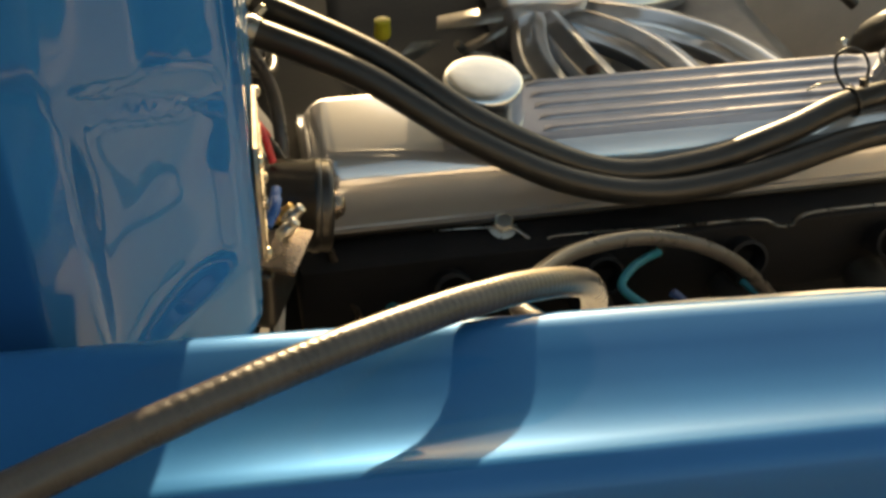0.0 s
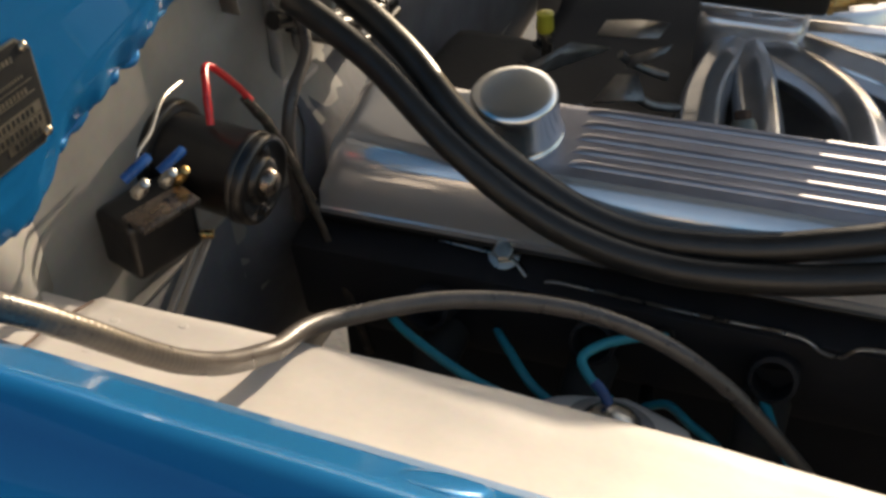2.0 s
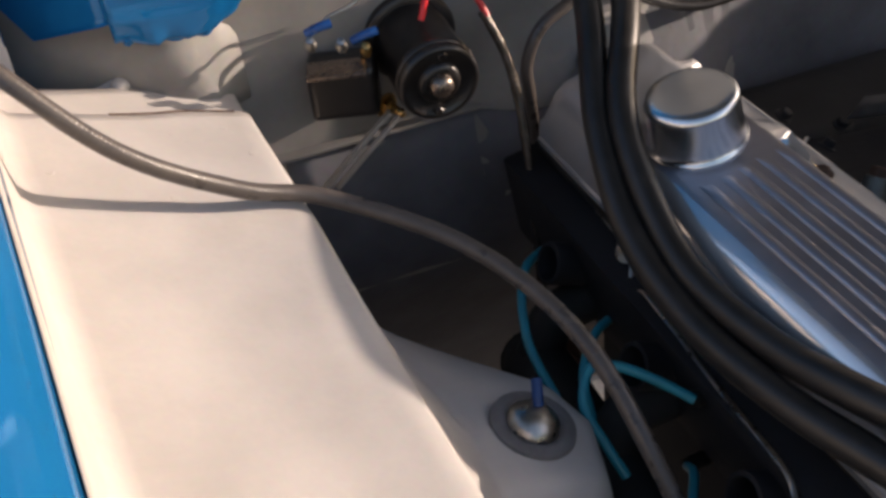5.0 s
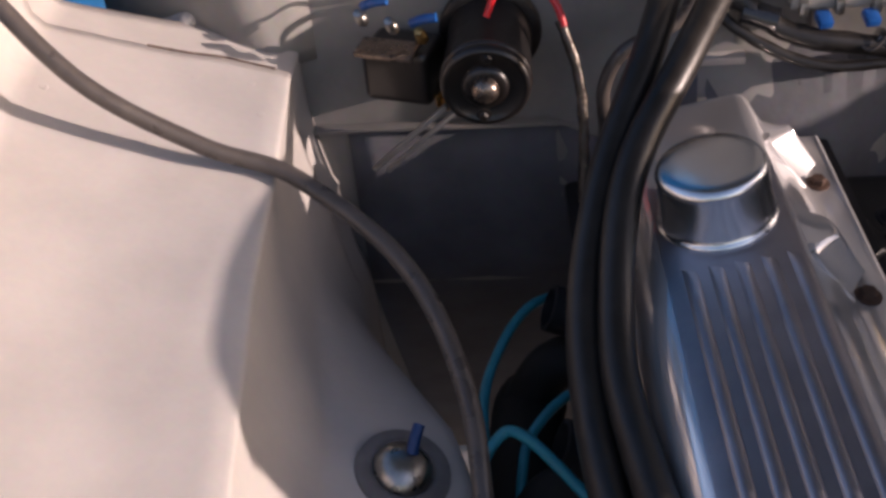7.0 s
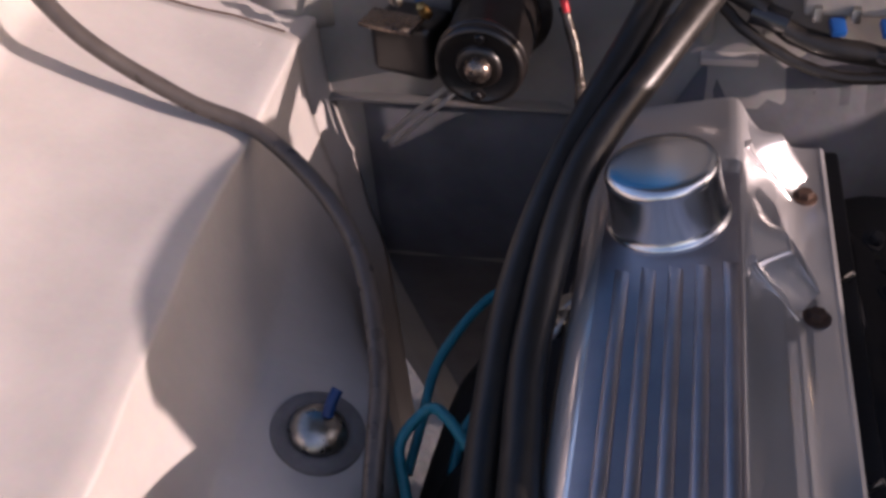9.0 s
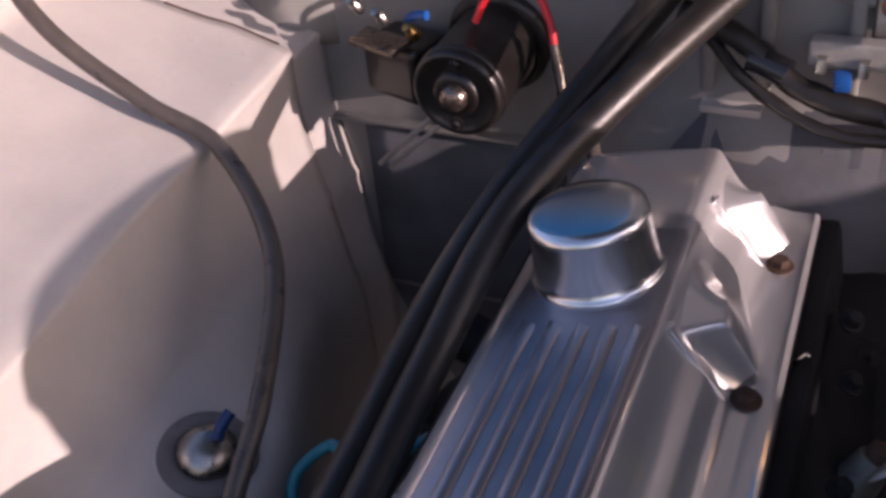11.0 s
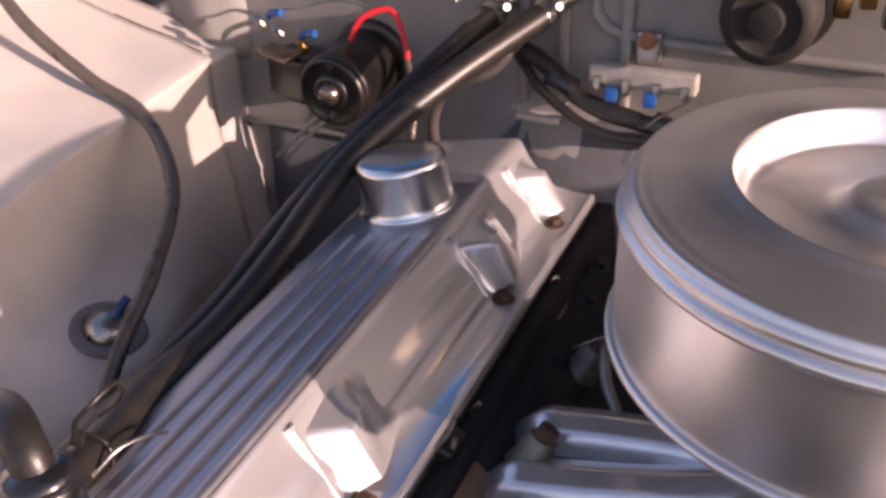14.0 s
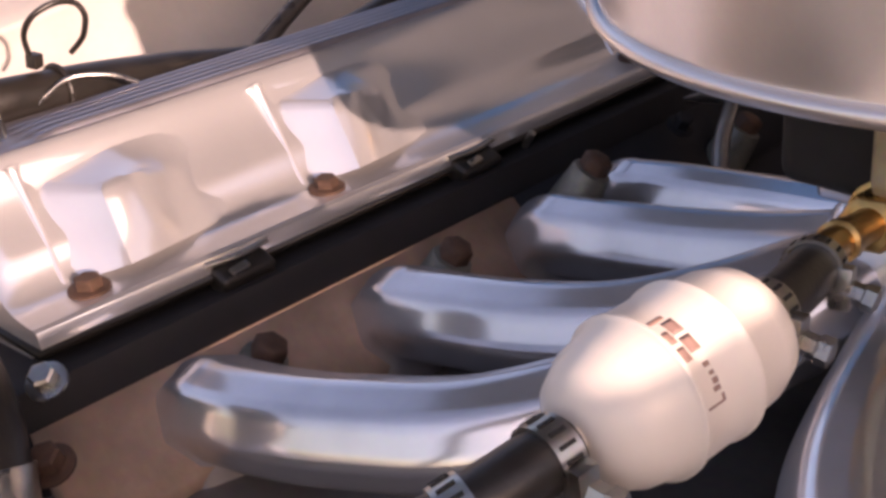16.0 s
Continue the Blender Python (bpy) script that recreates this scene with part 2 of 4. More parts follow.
def lerp(tab, y):
    """Values at y from rows (y, v1, v2, ...), in falling y."""
    if y >= tab[0][0]:
        a, b = tab[0], tab[1]
    elif y <= tab[-1][0]:
        a, b = tab[-2], tab[-1]
    else:
        a, b = next((p, q) for p, q in zip(tab, tab[1:]) if p[0] >= y >= q[0])
    u = (y - a[0]) / (b[0] - a[0])
    return [p + (q - p) * u for p, q in zip(a[1:], b[1:])]


def steps(a, b, n):
    return [a + (b - a) * i / n for i in range(n + 1)]


# ---- ground ----
solo("ground", sheet([[(x, y, -0.95) for x in (-400, -20, -2, 0, 2, 20, 400)] for y in (-400, -20, -2, 0, 2, 20, 400)]), ASPHALT,
     "pale grey worn concrete under the car", "ground", kind="structure")

# Unseen wall, added to hide low western sky from the shiny parts.
WALLBROWN = pm("unseen_wall_brown", (0.10, 0.085, 0.072), 0.9, 0, 0.3, 1.5, 0.4, 30, dist=0.01)
solo("unseen_wall_west", block((0.3, 16.0, 2.7), pose(-4.8, 0.0, 0.40), 0.01), WALLBROWN, "unseen brown wall added to darken reflections", "wall", kind="structure")

# ---- front fender ----
RIDGE = [(0.9, -0.60, 0.235), (0.05, -0.572, 0.191), (-0.3, -0.556, 0.166), (-0.65, -0.548, 0.134), (-1.2, -0.54, 0.07)]
GUTTER = [(0.9, -0.56, 0.21), (0.144, -0.528, 0.158), (-0.18, -0.498, 0.117), (-0.504, -0.469, 0.078), (-1.2, -0.44, 0.0)]
LIP = [(0.9, -0.56, 0.21), (0.144, -0.528, 0.158), (-0.18, -0.4995, 0.122), (-0.504, -0.473, 0.094), (-1.2, -0.45, 0.02)]
fender = thing("front_fender", "glossy metallic blue front fender with a rolled inner lip", "fender", (-0.6, 0, 0))
rows = []
for y in steps(0.9, -1.2, 60):
    x, z = lerp(RIDGE, y)
    gx, gz = lerp(LIP, y)
    row = [(gx + 0.004, y, gz - 0.042), (gx, y, gz), (gx * 0.72 + x * 0.28, y, gz * 0.72 + z * 0.28 + 0.002), (gx * 0.30 + x * 0.70, y, gz * 0.30 + z * 0.70 + 0.003),
           (x + 0.010, y, z - 0.004), (x + 0.003, y, z), (x - 0.004, y, z - 0.0005), (x - 0.016, y, z - 0.0032), (x - 0.030, y, z - 0.0060), (x - 0.042, y, z - 0.0073), (x - 0.052, y, z - 0.0070),
           (x - 0.060, y, z - 0.0056), (x - 0.066, y, z - 0.0042), (x - 0.071, y, z - 0.0042), (x - 0.077, y, z - 0.0082), (x - 0.082, y, z - 0.017), (x - 0.088, y, z - 0.04), (x - 0.096, y, z - 0.10), (x - 0.104, y, z - 0.2), (x - 0.11, y, z - 0.35), (x - 0.10, y, z - 0.62)]
    rows.append(row)
part("outer_skin", sheet(rows, 0.0012, (0.3, 0, -1)), BLUE, fender)
for y in (-0.150, -0.227):
    gx, gz = lerp(LIP, y)
    x, z = lerp(RIDGE, y)
    c = Vector((gx * 0.55 + x * 0.45, y, gz * 0.55 + z * 0.45 + 0.0018))
    part("lip_bump", lathe([(0.022, -0.003), (0.0205, 0.0003), (0.0170, 0.0015), (0.010, 0.0022), (0.0005, 0.0024)], aim(c, (0.65, 0.05, 0.75)), 36), BLUE, fender, "low pressed bump on the lip")
# ---- inner fender ----
EDGE = [(0.40, -0.335, -0.012), (0.196, -0.331, -0.015), (0.021, -0.3155, -0.0225), (-0.037, -0.3125, -0.0245), (-0.093, -0.309, -0.0275), (-0.136, -0.304, -0.0335), (-0.182, -0.300, -0.038), (-0.224, -0.296, -0.0425), (-0.259, -0.292, -0.048),
        (-0.36, -0.286, -0.058), (-0.51, -0.283, -0.068), (-1.2, -0.29, -0.08)]
WALLFOOT = [(0.40, -0.320, -0.16, -0.31, -0.26), (0.20, -0.318, -0.16, -0.305, -0.25), (0.10, -0.312, -0.15, -0.285, -0.22), (0.02, -0.300, -0.135, -0.25, -0.185), (-0.10, -0.272, -0.125, -0.185, -0.150), (-0.15, -0.264, -0.122, -0.170, -0.152),
            (-0.20, -0.262, -0.126, -0.180, -0.158), (-0.25, -0.268, -0.16, -0.235, -0.20), (-0.36, -0.272, -0.18, -0.262, -0.25), (-1.2, -0.28, -0.15, -0.27, -0.25)]
CREASE = [(0.40, 0.95, 0.0), (-0.10, 0.95, 0.0), (-0.25, 0.92, 0.002), (-0.6, 0.92, 0.002), (-1.2, 0.95, 0.0)]
apron = thing("inner_fender", "cream primer inner fender panel with weld dimples and bulge", "inner fender", (-0.35, 0, -0.3))


def apron_top(y, u):
    """A place on the upper face of the panel, from the fold below the fender lip to its inner edge."""
    gx, gz = lerp(GUTTER, y)
    ex, ez = lerp(EDGE, y)
    p = Vector((gx + 0.010, y, gz - 0.098)).lerp(Vector((ex, y, ez)), u)
    uc, lift = lerp(CREASE, y)
    p.z += lift * min(math.sin(0.5 * math.pi * min(1.0, u / uc)), (1 - u) / (1 - uc)) - max(0.0, 0.006 - lift * 0.4) * math.sin(math.pi * u) + 0.0016 * noise.noise(p * 12) + 0.0006 * noise.noise(p * 40)
    return p


def skew(y, u):
    """The rear edge of the panel runs forwards towards the fender."""
    return y - max(0.0, y - 0.04) / 0.152 * 0.035 * max(0.0, 1 - u / 0.72)


def apron_row(y, sink=0.0):
    wx, wz, fx, fz = lerp(WALLFOOT, y)
    w, c, b = Vector((wx, y, wz)), Vector((fx, y, fz)), apron_top(y, 1.0)
    y0 = skew(y, 0.0)
    gx, gz = lerp(GUTTER, y0)
    row = [Vector((gx + 0.002, y0, gz - 0.012)), Vector((gx + 0.003, y0, gz - 0.045)), Vector((gx + 0.004, y0, gz - 0.078)), Vector((gx + 0.006, y0, gz - 0.090))]
    row += [apron_top(skew(y, u), u) for u in steps(0.02, 0.96, 24)]
    row += [apron_top(y, 0.98) + Vector((0, 0, -0.001)), apron_top(y, 0.994) + Vector((0, 0, -0.0012)), b + Vector((0.001, 0, -0.0035))]
    for u in (0.06, 0.15, 0.3, 0.45, 0.6, 0.75, 0.88, 0.96):
        p = b.lerp(w, u)
        p.x -= 0.006 * math.sin(math.pi * u)
        row.append(p)
    row += [w + Vector((0.003, 0, -0.003)), w.lerp(c, 0.12), w.lerp(c, 0.4), w.lerp(c, 0.7), w.lerp(c, 0.93), c + Vector((0.003, 0, -0.004)), Vector((fx + 0.008, y, fz - 0.03)), Vector((fx + 0.012, y, fz - 0.3))]
    return [p + Vector((-0.3 * sink, 0, -sink)) for p in row]


part("panel", sheet([apron_row(y) for y in steps(0.193, -1.2, 106)], 0.0012, (-0.6, 0, -0.8)), PRIMER, apron, "cream primer pressed panel")
part("rear_flange", sheet([apron_row(y, 0.007) for y in steps(0.256, 0.184, 5)], 0.0012, (-0.6, 0, -0.8)), PRIMER, apron, "sunken rear flange of the panel")
for y, u in ((0.120, 0.913), (0.150, 0.625), (0.055, 0.513), (0.163, 0.85), (0.08, 0.10)):
    part("weld_dimple", lathe([(0.0040, -0.0006), (0.0033, 0.0002), (0.0020, 0.0001), (0.0005, -0.0006)], aim(apron_top(y, u), (0.33, 0, 0.94)), 12), PRIMER, apron)
part("rusty_edge", tube([apron_top(skew(0.1925, u), u) + Vector((0, 0, 0.0002)) for u in steps(0.40, 0.94, 14)], lambda u: 0.0011 + 0.0005 * noise.noise(Vector((u * 30, 4, 0))), 8, 2), RUST, apron, "rust along the bare rear edge")
plug = thing("body_plug", "silver domed plug in a dark rubber washer on the shock tower", "plug", (-0.214, -0.148, -0.137))
PN = Vector((0.31, -0.08, 0.95))
part("rubber_washer", lathe([(0.034, 0.001), (0.033, 0.005), (0.026, 0.007), (0.022, 0.006), (0.020, 0.003)], aim((-0.214, -0.148, -0.141), PN), 32), WASHER, plug)
part("dome", lathe([(0.021, 0.002), (0.020, 0.007), (0.015, 0.012), (0.008, 0.0148), (0.002, 0.0155)], aim((-0.214, -0.148, -0.139), PN), 32), STEEL, plug, "scuffed silver dome")

# ---- firewall and cowl ----
wall = thing("firewall", "grey painted steel firewall with pressed ribs", "firewall", (0.2, 0.25, -0.3), kind="structure")
rows = []
for z in steps(0.42, -0.9, 42):
    row = []
    for x in steps(-0.36, 1.15, 60):
        y = 0.252
        d = math.hypot((x - 0.05) / 0.15, (z + 0.15) / 0.11)
        if d < 1:
            y -= 0.055 * (1 - d * d) ** 0.6
        if z < -0.3:
            y += (-0.3 - z) * 0.5
        row.append((x, y + 0.0012 * noise.noise(Vector((x, 0, z)) * 11), z))
    rows.append(row)
part("panel", sheet(rows, 0.0015, (0, 1, 0)), FIREWALL, wall)
# A darker sheet covers the firewall from the shelf down.
rows = []
for v in steps(0, 1, 14):
    row = []
    for x in steps(-0.30, 1.0, 52):
        top = -0.112 + 0.075 * min(1.0, max(0.0, (x + 0.03) / 0.06))
        z = top + (-0.88 - top) * v
        d = math.hypot((x - 0.05) / 0.15, (z + 0.15) / 0.11)
        y = 0.246 - (0.055 * (1 - d * d) ** 0.6 if d < 1 else 0) + max(0.0, -0.3 - z) * 0.5
        row.append((x, y + 0.002 * noise.noise(Vector((x, 3, z)) * 14), z))
    rows.append(row)
part("lower_sheet", sheet(rows, 0.003, (0, 1, 0)), LOWERWALL, wall, "darker sheet over the firewall below the shelf")
part("shelf", block((0.34, 0.012, 0.004), pose(-0.17, 0.2465, -0.107, 8, 0, 0), 0.001), FIREWALL, wall, "narrow folded shelf")
for x in (0.02, 0.062, 0.125):
    part("rib", block((0.012, 0.010, 0.16), pose(x, 0.248, 0.02), 0.004, 3), FIREWALL, wall)
for z, w in ((-0.060, 0.054), (-0.043, 0.048)):
    part("bracket_bar", block((w, 0.022, 0.008), pose(0.041, 0.242, z, 12, 0, 0), 0.002), PRIMER, wall, "small cream bracket bar")
part("panel_lip", tube([(0.092, 0.250, 0.30), (0.092, 0.249, 0.09), (0.098, 0.249, 0.062), (0.118, 0.249, 0.050), (0.20, 0.249, 0.045), (0.36, 0.249, 0.045)], 0.0055, 10, 6), FIREWALL, wall, "pressed edge of the heater panel")
rows = []
for z in steps(0.115, -0.034, 8):
    cx = -0.376 + (0.045 - z) * 0.21
    ends = [(-0.512, 0.272), (-0.47, 0.2600), (-0.43, 0.2480), (cx - 0.016, 0.2325), (cx - 0.005, 0.2298), (cx + 0.005, 0.2298), (cx + 0.016, 0.2335), (-0.340, 0.2425), (-0.318, 0.2515)]
    rows.append([(x, y + max(0.0, z - 0.035) * 0.55 + 0.0012 * noise.noise(Vector((x, 6, z)) * 16), z) for x, y in ends])
part("corner_panel", sheet(rows, 0.0015, (0, 1, 0)), FIREWALL, wall, "creased grey corner panel")
part("panel_bolt", lathe([(0.0085, 0), (0.0085, 0.004), (0.0060, 0.0075), (0.002, 0.009)], aim((-0.429, 0.2470, 0.012), (-0.2, -0.9, 0.3)), 16), PRIMER, wall, "painted round bolt head")
part("bolt_fin", sheet([[(-0.472, 0.256, 0.004), (-0.452, 0.246, 0.003), (-0.438, 0.240, 0.003)], [(-0.462, 0.259, 0.010), (-0.448, 0.253, 0.014), (-0.434, 0.247, 0.020)]], 0.0015, (0, 1, 0)), PRIMER, wall, "small cream fin beside the bolt")
part("rust_spot", lathe([(0.0045, -0.001), (0.0035, 0.0006), (0.001, 0.0009)], aim((-0.452, 0.216, 0.0075), (0.1, -0.4, 0.9)), 10), RUST, wall, "rusty spot on the flange")

LOWER = [(-0.42, 0.074), (-0.38, 0.070), (-0.345, 0.066), (-0.325, 0.078), (-0.302, 0.095), (-0.27, 0.105), (-0.238, 0.112), (-0.197, 0.120), (-0.12, 0.150), (-0.05, 0.20)]


def low(x):
    for (a, za), (b, zb) in zip(LOWER, LOWER[1:]):
        if a <= x <= b:
            return za + (zb - za) * (x - a) / (b - a)
    return LOWER[0][1]


cowl = thing("cowl_panel", "glossy metallic blue cowl panel with a rippled sealed seam", "cowl panel", (-0.3, 0.22, 0.2))
rows = []
for v in [-0.16, -0.14, -0.12, -0.10, -0.08, -0.05, -0.02, 0.0] + steps(0.02, 0.62, 44) + steps(0.66, 1, 8):
    row = [(bx, by, 0.045 + 0.375 * max(v, 0)) for bx, by in ((-0.535, 0.55), (-0.525, 0.44), (-0.519, 0.36))]
    for k in range(27):
        q = 0.130 * (1 - k / 26)
        zl = 0.084 - 0.28 * q
        z = zl + (0.42 - zl) * max(v, 0)
        cu, cv = (q - 0.052) / 0.046, (z - 0.186) / (0.068 + 0.25 * (q - 0.05))
        d = 0.013 * max(0.0, 1 - abs(cu) ** 3) ** 0.8 * (max(0.0, 1 - abs(cv) ** 5) ** 0.8 if cv < 0 else max(0.0, 1 - cv * cv))
        d += 0.006 * max(0.0, 1 - abs(q - 0.052) / 0.055) * min(1.0, max(0.0, (z - 0.222 - 0.4 * (q - 0.02)) / 0.006))
        d += 0.0035 * max(0.0, 1 - q / 0.012) ** 2
        d += 0.0009 * noise.noise(Vector((q * 26, 2.3, z * 22))) + 0.0003 * noise.noise(Vector((q * 60, 7.1, z * 55)))
        row.append((-0.4235 - 0.707 * q + 0.707 * d, 0.2140 + 0.707 * q + 0.707 * d, z))
    for x in (-0.422, -0.416, -0.41) + tuple(steps(-0.40, -0.12, 44)) + (-0.09, -0.05):
        zl = low(x) + 0.016
        if v < 0:
            g = -v / 0.16
            cr = 0.0075 * noise.noise(Vector((x * 42, 5, g * 0.8))) * g + 0.0034 * noise.noise(Vector((x * 120, 9, g * 2))) * g
            row.append((x, 0.2135 + 0.009 * g + 0.8 * cr, zl - 0.029 * g + 0.7 * cr))
        else:
            row.append((x, 0.2135 + 0.0012 * noise.noise(Vector((x, 0, v)) * 9) + (0.002 if v == 0 else 0), zl + (0.42 - zl) * v))
    rows.append(row)
part("face", sheet(rows, 0.0015, (0.2, 1, 0)), BLUE, cowl)
top = [[(x, y, 0.42 + 0.012 * (y - 0.2)) for x in (-0.42, -0.2, 0.3, 1.1)] for y in (0.215, 0.36, 0.6)]
part("cowl_top", sheet(top, 0.0015), BLUE, cowl)
seam = [(x, 0.2260 + 0.004 * noise.noise(Vector((x * 60, 0, 0))), low(x) - 0.0125 + 0.006 * noise.noise(Vector((x * 55, 3, 0)))) for x in steps(-0.415, -0.10, 60)]
part("sealed_seam", tube(seam, lambda u: 0.0036 + 0.0016 * noise.noise(Vector((u * 40, 1, 0))) + 0.0008 * math.sin(u * 90), 10, 3, 0.35), BLUE, cowl, "crinkled blue painted seam sealer")
# Dark sheet painted in for the shade of the hinge recess.
part("pocket", sheet([[(-0.520, 0.37, z), (-0.53, 0.46, z), (-0.545, 0.58, z), (-0.70, 0.70, z)] for z in (0.02, 0.25, 0.6)], 0.002, (0, 1, 0)), GRIME_SHADE, cowl, "dark sheet standing in for hinge recess shade")
part("seam_return", sheet([[(x, 0.234, low(x) - 0.010), (x, 0.243, low(x) - 0.010), (x, 0.254, low(x) - 0.009)] for x in steps(-0.42, -0.05, 30)], 0.001), PRIMER, cowl)

plate = thing("data_plate", "black enamel and bare metal data plate riveted to the blue cowl", "data plate", (-0.36, 0.21, 0.14))
PW, PH, PC = 0.092, 0.073, Vector((-0.3595, 0.2105, 0.141))
k = 0.010
outl = [(-PW / 2, -PH / 2 + k), (-PW / 2 + k, -PH / 2), (PW / 2 - k, -PH / 2), (PW / 2, -PH / 2 + k), (PW / 2, PH / 2 - k), (PW / 2 - k, PH / 2), (-PW / 2 + k, PH / 2), (-PW / 2, PH / 2 - k)]


def plate_slab(scale, y0, y1):
    vs = [Vector((PC.x + x * scale[0], y, PC.z + z * scale[1])) for y in (y0, y1) for x, z in outl]
    fs = [tuple(range(8)), tuple(range(15, 7, -1))] + [(i, (i + 1) % 8, 8 + (i + 1) % 8, 8 + i) for i in range(8)]
    return mesh_of("slab", vs, fs, False)


part("rim", plate_slab((1, 1), 0.2115, 0.2095), PLATEMETAL, plate, "worn bright metal rim")
part("face", plate_slab((0.965, 0.955), 0.2098, 0.2090), PLATEBLACK, plate, "black enamel face")
for sx in (-1, 1):
    for sz in (-1, 1):
        part("rivet", lathe([(0.0034, 0), (0.0032, 0.0012), (0.0018, 0.0022), (0.0004, 0.0025)], aim((PC.x + sx * (PW / 2 - 0.0065), 0.2089, PC.z + sz * (PH / 2 - 0.0065)), (0, -1, 0)), 14), PLATEMETAL, plate)


def bar(x, z, w, h, mat=PLATEMETAL, d=0.0006):
    part("text_bar", block((w, d, h), Matrix.Translation((PC.x + x, 0.2089, PC.z + z)), 0), mat, plate)


random.seed(4)
for z, h, spans in ((0.0265, 0.0040, ((-0.026, 0.020), (0.010, 0.038))), (0.0195, 0.0042, ((0.0, 0.020),)), (0.0130, 0.0020, ((-0.028, 0.012), (-0.006, 0.022), (0.022, 0.022))),
                    (0.0035, 0.0040, ((-0.028, 0.014), (-0.012, 0.008), (0.016, 0.034))), (-0.0025, 0.0016, ((-0.030, 0.010), (-0.008, 0.026))), (-0.010, 0.0018, ((-0.034, 0.012),)),
                    (-0.017, 0.0018, ((-0.034, 0.016),)), (-0.026, 0.0018, ((-0.022, 0.018), (-0.034, 0.004)))):
    for x, w in spans:
        n = max(2, int(w / max(0.0026, h * 0.85)))
        for i in range(n):
            bar(x - w / 2 + w * (i + 0.5) / n, z, w / n * 0.62, h * random.uniform(0.8, 1.05))
for z in (0.0085, 0.0005):
    bar(0, z, 0.078, 0.0006)
bar(0.014, -0.0105, 0.052, 0.0072)
bar(0.014, -0.0185, 0.052, 0.0072)
bar(0.022, -0.0260, 0.036, 0.0062)
for z, n in ((-0.0105, 9), (-0.0185, 11), (-0.026, 6)):
    for i in range(n):
        x = 0.014 + (i - n / 2 + 0.5) * 0.0044 + (0.008 if n == 6 else 0)
        part("stamped_mark", block((0.0022, 0.0008, 0.0044), Matrix.Translation((PC.x + x, 0.2086, PC.z + z)), 0), PLATEBLACK, plate)

# ---- wiper motor ----
wm = thing("wiper_motor", "black enamelled wiper motor bolted to the grey firewall", "wiper motor", (-0.157, 0.18, -0.02))
WA = Vector((-0.02, -1, -0.08)).normalized()
wmx = aim((-0.158, 0.254, -0.014), WA)
part("mounting_flange", lathe([(0.046, 0), (0.046, 0.006), (0.044, 0.008), (0.037, 0.009)], wmx, 48), MOTOR, wm)
part("housing", lathe([(0.037, 0.008), (0.0375, 0.076), (0.0392, 0.078), (0.0392, 0.083), (0.038, 0.084)], wmx, 48), MOTOR, wm)
part("end_bell", lathe([(0.0380, 0.083), (0.0384, 0.089), (0.0372, 0.0925), (0.0345, 0.0938), (0.0320, 0.0928), (0.0295, 0.0908), (0.0205, 0.0902), (0.0192, 0.0930), (0.0170, 0.0950), (0.0125, 0.0950)], wmx, 48), MOTOR, wm)
part("bearing_cap", lathe([(0.0118, 0.0945), (0.0114, 0.0985), (0.0090, 0.1025), (0.0050, 0.1047), (0.0004, 0.1052)], wmx, 28), TARNISH, wm, "tarnished domed bearing cap")
for a in (1.45, 4.6):
    hexbolt("through_bolt", wmx @ Vector((0.0285 * math.cos(a), 0.0285 * math.sin(a), 0.0905)), WA, MOTOR, wm, 0.0042, 0.004)
part("gear_case", block((0.064, 0.046, 0.052), pose(-0.234, 0.224, -0.031, 0, 0, -18), 0.008, 4), MOTOR, wm, "black gear case with worn edges")
part("terminal_shelf", block((0.054, 0.026, 0.004), pose(-0.244, 0.199, -0.001, 8, 0, -18), 0.0012), TARNISH, wm, "bare metal terminal shelf")
for dx, w in ((0.0, 0.005), (0.013, 0.004)):
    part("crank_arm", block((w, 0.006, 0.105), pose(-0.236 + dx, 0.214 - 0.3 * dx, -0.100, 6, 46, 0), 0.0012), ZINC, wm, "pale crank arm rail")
hexbolt("pivot_nut", (-0.198, 0.222, -0.064), (0.5, -0.9, -0.1), BRASS, wm, 0.0085, 0.007, label="brassy pivot nut")
part("pivot_stud", lathe([(0.0038, 0.006), (0.0038, 0.022), (0.003, 0.0235)], aim((-0.198, 0.222, -0.064), (0.5, -0.9, -0.1)), 14), BRASS, wm, "brassy threaded stud")
for at, mat, lab in (((-0.213, 0.205, 0.004), BRASS, "brass terminal post"), ((-0.262, 0.203, 0.024), STEEL, "bright spade terminal"), ((-0.236, 0.198, 0.018), STEEL, "")):
    part("terminal", lathe([(0.0055, 0), (0.0055, 0.010), (0.004, 0.011), (0.004, 0.018), (0.001, 0.019)], aim(at, (-0.1, -0.6, 0.7)), 6), mat, wm, lab)
for at in ((-0.262, 0.212, 0.034), (-0.222, 0.212, 0.016)):
    part("blue_connector", tube([Vector(at), Vector(at) + Vector((0.010, -0.006, 0.006)), Vector(at) + Vector((0.022, -0.008, 0.008))], 0.0042, 10, 3), BLUECON, wm, "crimped blue connector")
solo("red_wire", tube([(-0.158, 0.205, 0.022), (-0.146, 0.212, 0.045), (-0.120, 0.226, 0.052), (-0.100, 0.216, 0.026), (-0.093, 0.208, 0.008)], 0.0032, 10), RED, "bright red insulated wire looping over the wiper motor", "wire")
solo("wire_loom", tube([(-0.096, 0.212, 0.012), (-0.083, 0.196, -0.028), (-0.078, 0.180, -0.074), (-0.082, 0.150, -0.16), (-0.09, 0.12, -0.26)], 0.0046, 10, 14, 0.3), LOOM, "black taped wire loom hanging beside the wiper motor", "wire")
